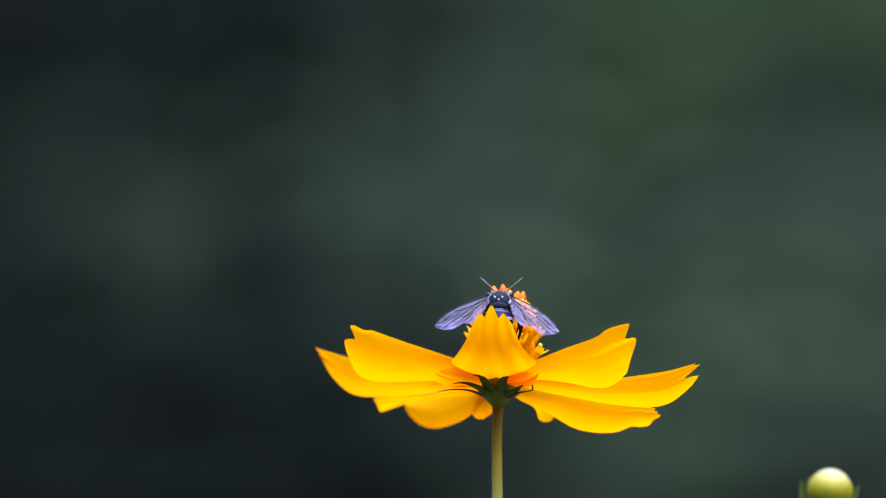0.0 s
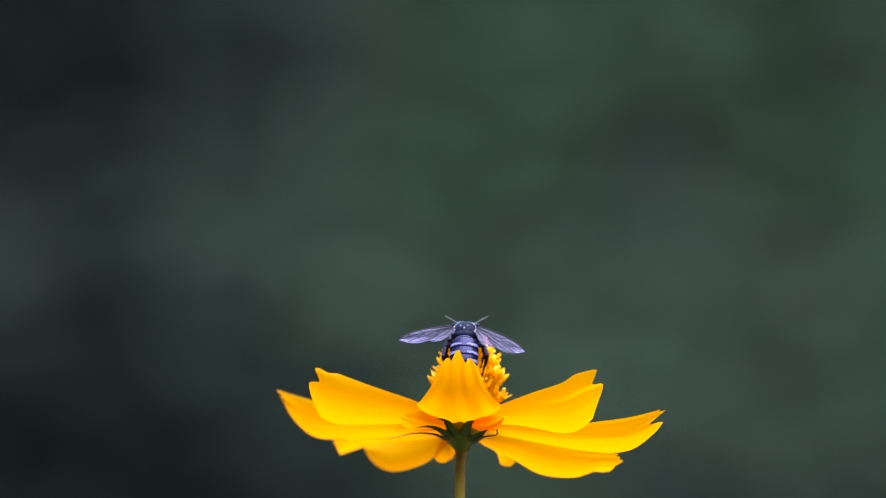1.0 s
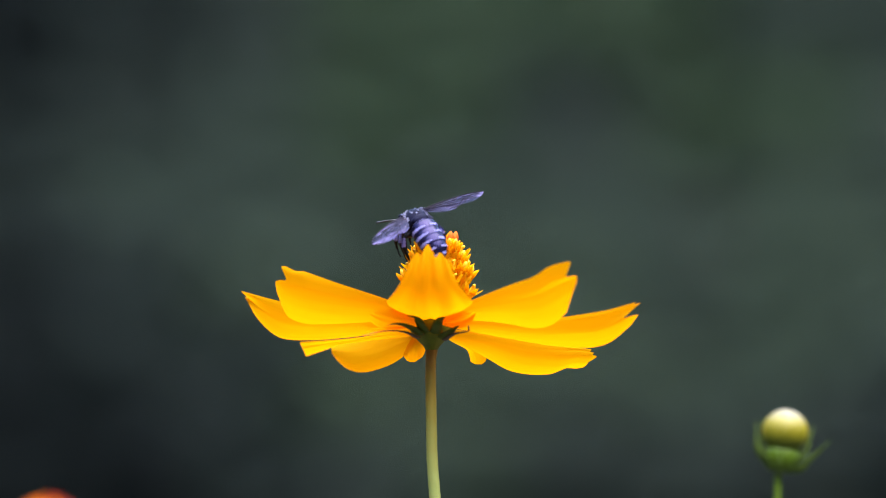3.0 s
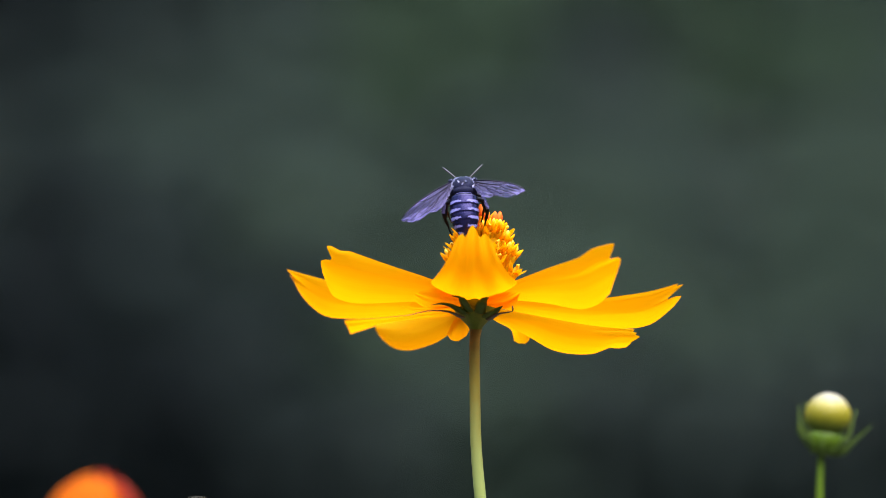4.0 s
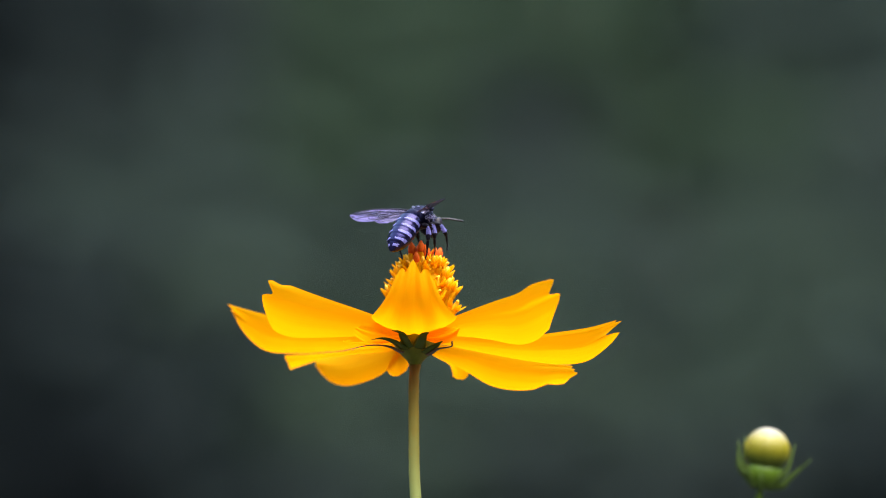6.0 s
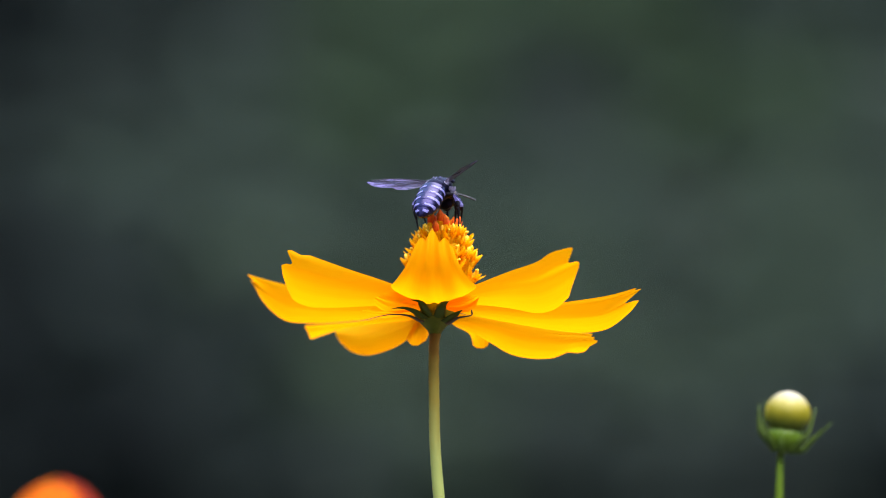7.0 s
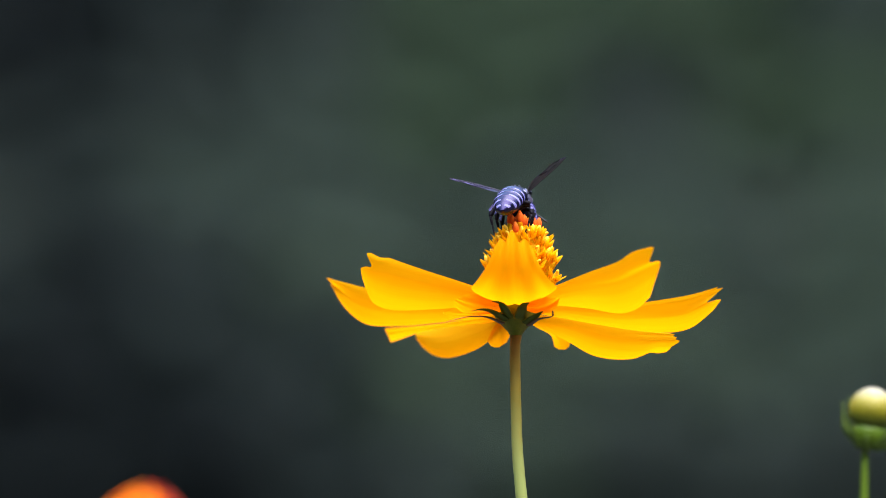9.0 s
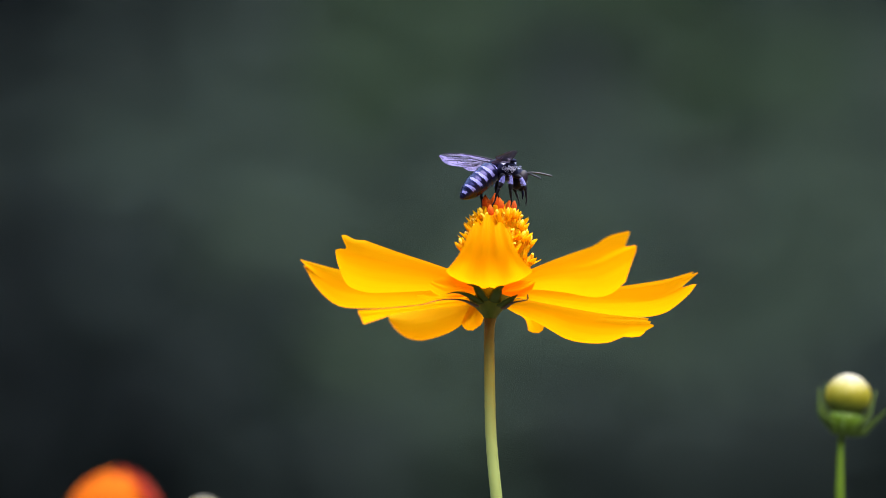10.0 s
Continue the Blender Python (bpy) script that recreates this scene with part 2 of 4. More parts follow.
def wing_material():
    """A smoky membrane, paler along streaks between its folds; its violet sheen is partly put into the base colour."""
    m = WING
    b = bsdf(m)
    b.inputs["Roughness"].default_value = 0.33
    b.inputs["Specular Tint"].default_value = (0.48, 0.42, 1.0, 1)
    b.inputs["IOR"].default_value = 1.5
    tc = node(m, "ShaderNodeTexCoord")
    mp = node(m, "ShaderNodeMapping", Scale=(180, 1300, 300))
    link(m, tc.outputs["Object"], mp.inputs["Vector"])
    n1 = node(m, "ShaderNodeTexNoise", Scale=1.0, Detail=4.0, Roughness=0.6, Distortion=0.8)
    link(m, mp.outputs["Vector"], n1.inputs["Vector"])
    ramp = node(m, "ShaderNodeValToRGB")
    el = ramp.color_ramp.elements
    el[0].position, el[0].color = 0.46, (0.005, 0.003, 0.012, 1)
    el[1].position, el[1].color = 0.61, (0.15, 0.12, 0.30, 1)
    link(m, n1.outputs["Fac"], ramp.inputs["Fac"])
    sep = node(m, "ShaderNodeSeparateXYZ")
    link(m, tc.outputs["Object"], sep.inputs["Vector"])
    far = node(m, "ShaderNodeMath")
    far.operation = "ABSOLUTE"
    link(m, sep.outputs["X"], far.inputs[0])
    root = node(m, "ShaderNodeMapRange")
    root.inputs["From Min"].default_value, root.inputs["From Max"].default_value = 0.0015, 0.0050
    link(m, far.outputs["Value"], root.inputs["Value"])
    smoke = node(m, "ShaderNodeMixRGB")
    link(m, root.outputs["Result"], smoke.inputs["Fac"])
    smoke.inputs["Color1"].default_value = (0.018, 0.012, 0.020, 1)
    link(m, ramp.outputs["Color"], smoke.inputs["Color2"])
    link(m, smoke.outputs["Color"], b.inputs["Base Color"])
    bp = node(m, "ShaderNodeBump", Strength=0.7, Distance=0.0002)
    link(m, n1.outputs["Fac"], bp.inputs["Height"])
    link(m, bp.outputs["Normal"], b.inputs["Normal"])
    out = m.node_tree.nodes["Material Output"]
    tr = node(m, "ShaderNodeBsdfTransparent")
    tr.inputs["Color"].default_value = (0.70, 0.60, 0.62, 1)
    mix = node(m, "ShaderNodeMixShader", Fac=0.42)
    link(m, b.outputs["BSDF"], mix.inputs[1])
    link(m, tr.outputs["BSDF"], mix.inputs[2])
    link(m, mix.outputs["Shader"], out.inputs["Surface"])


wing_material()

SOIL = material("soil_and_litter", (0.05, 0.04, 0.03), 0.9)
mottled(SOIL, (0.012, 0.015, 0.010), (0.028, 0.030, 0.020), 6, detail=8, bump=0.8, fine=60)
BARK = material("bark", (0.07, 0.055, 0.04), 0.85)
mottled(BARK, (0.04, 0.03, 0.025), (0.10, 0.08, 0.06), 25, stretch=(1, 1, 0.2), bump=0.8)


def leaf_material(name, dark, light):
    m = material(name, light, 0.7, spec=0.06)
    mottled(m, dark, light, 13, detail=3, low=0.35, high=0.65)
    return thin(m, 0.35)


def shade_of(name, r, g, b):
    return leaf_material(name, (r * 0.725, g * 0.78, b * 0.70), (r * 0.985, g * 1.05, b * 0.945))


# near-black leaves: the shade deep in the thicket is put into their colour
LEAF_IN_SHADE = shade_of("leaf_deep_shade_green", 0.0120, 0.0155, 0.0172)
# leaf colours of the shrubs, stepped to carry the thicket's light and shade, and what their crowns look like
LEAF_TONES = {
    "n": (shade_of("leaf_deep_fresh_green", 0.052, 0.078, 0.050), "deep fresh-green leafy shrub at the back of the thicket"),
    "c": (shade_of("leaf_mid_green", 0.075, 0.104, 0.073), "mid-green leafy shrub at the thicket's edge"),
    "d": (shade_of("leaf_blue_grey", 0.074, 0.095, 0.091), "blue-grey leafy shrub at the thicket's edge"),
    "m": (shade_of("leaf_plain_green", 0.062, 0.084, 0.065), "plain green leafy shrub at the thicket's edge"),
    "e": (shade_of("leaf_faint_shade_green", 0.053, 0.071, 0.061), "green leafy shrub in the thicket, coloured as in faint shade"),
    "f": (shade_of("leaf_half_shade_green", 0.042, 0.053, 0.050), "green leafy shrub in the thicket, coloured as in half shade"),
    "g": (shade_of("leaf_shade_green", 0.026, 0.034, 0.034), "green leafy shrub in the thicket, coloured as in shade"),
    "h": (LEAF_IN_SHADE, "green leafy shrub deep in the thicket, coloured as in deep shade"),
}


# ---- building helpers ----
def part(name, bm, mat, parent, label="", smooth=True):
    me = bpy.data.meshes.new(name)
    if smooth:
        for f in bm.faces:
            f.smooth = True
    bm.to_mesh(me)
    bm.free()
    for m in mat if isinstance(mat, (list, tuple)) else [mat]:
        me.materials.append(m)
    ob = new(name, me)
    ob.parent = parent
    if label:
        tagged(ob, label=label)
    return ob


def thing(name, m, label, category, group="", kind=""):
    ob = new(name)
    ob.empty_display_size = 0.01
    ob.matrix_world = m
    return tagged(ob, label, category, group, kind)


def mm(*v):
    return Vector(v) * 0.001


def tube(bm, points, radii, sides=8, flat=1.0, mat=0):
    """A closed tapered tube along points (metres); flat squeezes it across."""
    rings = []
    pts = [Vector(p) for p in points]
    ref = Vector((0.13, 0.21, 0.97))
    for i, p in enumerate(pts):
        tan = (pts[min(i + 1, len(pts) - 1)] - pts[max(i - 1, 0)]).normalized()
        if abs(tan.dot(ref)) > 0.95:
            ref = Vector((0.97, 0.1, 0.15))
        a = tan.cross(ref).normalized()
        b = tan.cross(a)
        ref = a.cross(tan)
        rings.append([bm.verts.new(p + (a * math.cos(k) + b * math.sin(k) * flat) * radii[i]) for k in
                      [2 * math.pi * j / sides for j in range(sides)]])
    for r0, r1 in zip(rings, rings[1:]):
        for j in range(sides):
            bm.faces.new((r0[j], r0[(j + 1) % sides], r1[(j + 1) % sides], r1[j])).material_index = mat
    bm.faces.new(rings[0][::-1]).material_index = mat
    bm.faces.new(rings[-1]).material_index = mat


def smooth_path(points, n=6):
    """A Catmull-Rom line through points."""
    p = [Vector(q) for q in points]
    p = [p[0] * 2 - p[1], *p, p[-1] * 2 - p[-2]]
    out = []
    for i in range(1, len(p) - 2):
        for k in range(n):
            u = k / n
            out.append(0.5 * (2 * p[i] + (p[i + 1] - p[i - 1]) * u + (2 * p[i - 1] - 5 * p[i] + 4 * p[i + 1] - p[i + 2]) * u * u
                              + (3 * p[i] - p[i - 1] - 3 * p[i + 1] + p[i + 2]) * u ** 3))
    return out + [p[-2]]


def blob(bm, centre, radii, turn=None, rings=12, segs=18, lumps=0.0, mat=0):
    """An ellipsoid, uneven by lumps."""
    m = (turn or Matrix.Identity(4)).to_3x3()
    c = Vector(centre)

    def at(d):
        k = 1 + lumps * noise.noise(d * 2.3 + c * 900)
        return bm.verts.new(c + m @ Vector((d.x * radii[0] * k, d.y * radii[1] * k, d.z * radii[2] * k)))

    top, bottom = at(Vector((0, 0, 1))), at(Vector((0, 0, -1)))
    rows = []
    for i in range(1, rings):
        a = math.pi * i / rings
        rows.append([at(Vector((math.sin(a) * math.cos(b), math.sin(a) * math.sin(b), math.cos(a)))) for b in
                     [2 * math.pi * j / segs for j in range(segs)]])
    faces = []
    for j in range(segs):
        k = (j + 1) % segs
        faces.append(bm.faces.new((top, rows[0][j], rows[0][k])))
        faces.append(bm.faces.new((bottom, rows[-1][k], rows[-1][j])))
        for r0, r1 in zip(rows, rows[1:]):
            faces.append(bm.faces.new((r0[j], r1[j], r1[k], r0[k])))
    for f in faces:
        f.material_index = mat
    return faces


def lathe(bm, profile, segs=24, uneven=0.0):
    """A solid of revolution about z from (radius, height) pairs in metres."""
    rings = []
    for r, h in profile:
        rings.append([bm.verts.new((r * (1 + uneven * noise.noise(Vector((math.cos(a) * 2, math.sin(a) * 2, h * 400)))) * math.cos(a),
                                    r * (1 + uneven * noise.noise(Vector((math.cos(a) * 2, math.sin(a) * 2, h * 400)))) * math.sin(a), h)) for a in
                      [2 * math.pi * j / segs for j in range(segs)]])
    for r0, r1 in zip(rings, rings[1:]):
        for j in range(segs):
            bm.faces.new((r0[j], r0[(j + 1) % segs], r1[(j + 1) % segs], r1[j]))
    bm.faces.new(rings[0][::-1])
    bm.faces.new(rings[-1])


# ---- the flower ----
def petal_mesh(base, first, second, tip, across, half, end=0.6, widest=0.65, grow=1.4, taper=1.6, cup=0.25, lobes=((-0.6, 0.97), (0.0, 1.0), (0.6, 0.96)),
               cut=0.08, rounding=0.08, claw=0.22, ridge=0.045, wave=0.5, seed=0):
    """A petal along a bent midline, millimetres: x, depth, height. across: its width's direction; end: its width at the tip as a share of
    its widest; lobes: the teeth of its rim, as places across and lengths; cut: how deep the notches between them go."""
    bm = bmesh.new()
    uvl = bm.loops.layers.uv.new("UVMap")
    b, m1, m2, t = (Vector(v) for v in (base, first, second, tip))
    a0 = Vector(across).normalized()
    nu, nv = 28, 32

    def mid(u):
        return b * (1 - u) ** 3 + m1 * 3 * u * (1 - u) ** 2 + m2 * 3 * u * u * (1 - u) + t * u ** 3

    def width(u):
        if u < widest:
            return claw + (1 - claw) * math.sin(math.pi / 2 * max(u, 0) / widest) ** grow
        return 1 - (1 - end) * ((u - widest) / (1 - widest)) ** taper

    def rim(v):
        reach = max(n - cut * (abs(v - p) / 0.3) ** 1.6 for p, n in lobes) if lobes else 1.0
        return max(reach, 0.8) - rounding * abs(v) ** 2.6

    def place(u, v):
        s = u * (1 - (1 - rim(v)) * u ** 3)
        tan = (mid(s + 0.01) - mid(s - 0.01)).normalized()
        lat = (a0 - tan * a0.dot(tan)).normalized()
        nor = tan.cross(lat)
        w = half * width(s)
        lift = cup * w * (v * v - 0.35) + ridge * math.cos(v * math.pi * 3.4) * (0.3 + s) * (1 - 0.4 * v * v)
        lift += wave * noise.noise(Vector((s * 2.2 + seed * 3.7, v * 1.6, seed))) * s
        side = v * w * (1 + 0.05 * noise.noise(Vector((s * 3, seed * 1.3, v))))
        return mid(s) + lat * side + nor * lift, nor

    grid = [[(bm.verts.new(place(i / nu, 2 * j / nv - 1)[0] * 0.001), i / nu, 2 * j / nv - 1) for j in range(nv + 1)] for i in range(nu + 1)]
    for r0, r1 in zip(grid, grid[1:]):
        for j in range(nv):
            q = (r0[j], r1[j], r1[j + 1], r0[j + 1])
            f = bm.faces.new([x[0] for x in q])
            for loop, x in zip(f.loops, q):
                loop[uvl].uv = (x[1], x[2] * 0.5 + 0.5 + seed * 1.7)
    return bm


def blade(upper, lower, rim, depth, lean=0.7, bulge=0.5, ridge=0.022, seed=0):
    """A petal seen from its side, millimetres: its upper and lower edge from the claw out as (x, height); rim: how far the end reaches beyond the line
    between the two edges' ends, as (place across, reach); depth: of the claw, the middle and the end; lean: how far the upper edge leans to the front;
    bulge: how far the blade is arched."""
    bm = bmesh.new()
    uvl = bm.loops.layers.uv.new("UVMap")
    nu, nv = 30, 40

    def curve(points):
        line = smooth_path([(x, 0, z) for x, z in points], 6)
        run = np.cumsum([0.0] + [(b - a).length for a, b in zip(line, line[1:])])
        return run / run[-1], [p.x for p in line], [p.z for p in line]

    up, low = curve(upper), curve(lower)

    def flat(u, v):
        top = Vector((float(np.interp(u, up[0], up[1])), 0, float(np.interp(u, up[0], up[2]))))
        end = Vector((float(np.interp(u, low[0], low[1])), 0, float(np.interp(u, low[0], low[2]))))
        return top, end, end + (top - end) * (v * 0.5 + 0.5)

    tip = (flat(1, 0)[2] - flat(0.85, 0)[2]).normalized()
    grid = []
    for i in range(nu + 1):
        row = []
        for j in range(nv + 1):
            u, v = i / nu, 2 * j / nv - 1
            top, end, p = flat(u, v)
            half = (top - end).length / 2
            reach = float(np.interp(v, [r[0] for r in rim], [r[1] for r in rim]))
            p = p + tip * reach * u ** 5
            y = float(np.interp(u, (0, 0.5, 1), depth)) - lean * half * v - bulge * half * (1 - v * v)
            y += ridge * (math.cos(v * 7.5 + seed) + 0.6 * math.cos(v * 15 + 2 * seed)) * (0.3 + u) + 0.35 * u * noise.noise(Vector((u * 2.4 + seed, v * 1.7, seed * 0.37)))
            p = Vector((p.x, 0, p.z)) * (1 + y / 850) + Vector((0, y, 0))
            row.append((bm.verts.new(p * 0.001), u, v))
        grid.append(row)
    for r0, r1 in zip(grid, grid[1:]):
        for j in range(nv):
            q = (r0[j], r1[j], r1[j + 1], r0[j + 1])
            f = bm.faces.new([x[0] for x in q])
            for loop, x in zip(f.loops, q):
                loop[uvl].uv = (x[1], x[2] * 0.5 + 0.5 + seed * 1.7)
    return bm


def open_floret():
    """A tube with five curled lobes and a forked stigma; 1 long, in millimetres along z."""
    bm = bmesh.new()
    tube(bm, [mm(0, 0, 0), mm(0, 0, 2.0), mm(0, 0, 3.4), mm(0, 0, 4.2)], [0.0004, 0.0005, 0.0007, 0.00085], 8)
    for k in range(5):
        a = 2 * math.pi * k / 5
        d = Vector((math.cos(a), math.sin(a), 0))
        s = Vector((-d.y, d.x, 0))
        rows = []
        for r, h, w in ((0.7, 4.0, 0.42), (1.0, 4.5, 0.40), (1.25, 4.9, 0.24), (1.45, 5.2, 0.03)):
            rows.append([bm.verts.new((d * r + s * w * q + Vector((0, 0, h + 0.08 * (1 - abs(q)) - e))) * 0.001) for e in (0, 0.12) for q in (-1, 0, 1)])
        for r0, r1 in zip(rows, rows[1:]):
            for i, j in ((0, 1), (1, 2)):
                bm.faces.new((r0[i], r0[j], r1[j], r1[i]))
                bm.faces.new((r0[i + 3], r1[i + 3], r1[j + 3], r0[j + 3]))
            bm.faces.new((r0[0], r1[0], r1[3], r0[3]))
            bm.faces.new((r0[2], r0[5], r1[5], r1[2]))
    for side in (-1, 1):
        tube(bm, smooth_path([mm(0, 0, 3.8), mm(0.15 * side, 0, 4.9), mm(0.5 * side, 0.05, 5.3)], 4), [0.00026] * 4 + [0.0002] * 4 + [0.00008], 6, mat=1)
    return bm


def closed_floret():
    """A younger floret: a swollen bud of a tube with the orange anther cone at its end."""
    bm = bmesh.new()
    tube(bm, [mm(0, 0, 0), mm(0, 0, 2.2), mm(0, 0, 3.6), mm(0, 0, 4.4), mm(0, 0, 4.7)], [0.0003, 0.00036, 0.00062, 0.0006, 0.00045], 8)
    tube(bm, [mm(0, 0, 4.3), mm(0, 0, 4.9), mm(0.05, 0, 5.5), mm(0.05, 0, 6.1)], [0.00036, 0.0005, 0.00044, 0.0001], 7, mat=2)
    return bm


def pollen_floret():
    """A floret with five pointed lobes held upright round a short anther tube."""
    bm = bmesh.new()
    tube(bm, [mm(0, 0, 0), mm(0, 0, 2.2), mm(0, 0, 3.6), mm(0, 0, 4.3)], [0.0004, 0.0005, 0.0007, 0.00072], 8)
    for k in range(5):
        a = 2 * math.pi * k / 5
        tube(bm, [mm(0.45 * math.cos(a), 0.45 * math.sin(a), 4.1), mm(0.66 * math.cos(a), 0.66 * math.sin(a), 4.8), mm(0.95 * math.cos(a), 0.95 * math.sin(a), 5.5)],
             [0.00036, 0.0003, 0.00006], 5)
    tube(bm, [mm(0, 0, 4.2), mm(0, 0, 5.3), mm(0, 0, 5.7)], [0.00032, 0.00034, 0.0001], 6, mat=1)
    return bm


def mesh_of(name, bm, mats):
    me = bpy.data.meshes.new(name)
    for f in bm.faces:
        f.smooth = True
    bm.to_mesh(me)
    bm.free()
    for m in mats:
        me.materials.append(m)
    return me


def disc(head, axis_base, count, radius, height, rnd, mats):
    """Florets packed on a dome in a spiral; the outer ones open first."""
    kinds = [mesh_of("disc_floret", f(), mats) for f in (open_floret, pollen_floret, closed_floret)]
    for i in range(count):
        q = (i + 0.5) / count
        ang = i * 2.399963 + 0.4
        lean = radians(3 + 27 * q ** 1.6 + rnd.uniform(-8, 8))
        r0 = radius * 0.56 * math.sqrt(q)
        which = (2 if rnd.random() < (0.3 if q < 0.05 else 0.62) else 1) if q < 0.42 else (1 if rnd.random() < 0.4 else 0)
        ob = new("disc_floret", kinds[which])
        ob.parent = head
        foot = Vector(axis_base) + Vector((r0 * math.cos(ang), r0 * math.sin(ang), height * (1 - 0.46 * q ** 2.6) - 0.0064 + rnd.uniform(-0.0006, 0.0005)))
        turn = Matrix.Rotation(ang, 4, "Z") @ Matrix.Rotation(lean, 4, "Y") @ Matrix.Rotation(rnd.uniform(0, 6.28), 4, "Z")
        ob.matrix_local = Matrix.Translation(foot) @ turn @ Matrix.Scale(rnd.uniform(0.95, 1.22), 4)
    bm = bmesh.new()
    lathe(bm, [(0.0026, 0.0), (0.0030, 0.002), (0.0034, 0.005), (0.0032, height - 0.004), (0.0022, height - 0.0028)], 20, 0.1)
    bmesh.ops.translate(bm, verts=bm.verts, vec=Vector(axis_base))
    part("receptacle", bm, FLORET, head)


def bract(bm, points, radii, flat=0.35):
    tube(bm, smooth_path([mm(*p) for p in points], 5), [r * 0.001 for r in np.interp(np.linspace(0, 1, 5 * (len(points) - 1) + 1), np.linspace(0, 1, len(radii)), radii)], 7, flat)


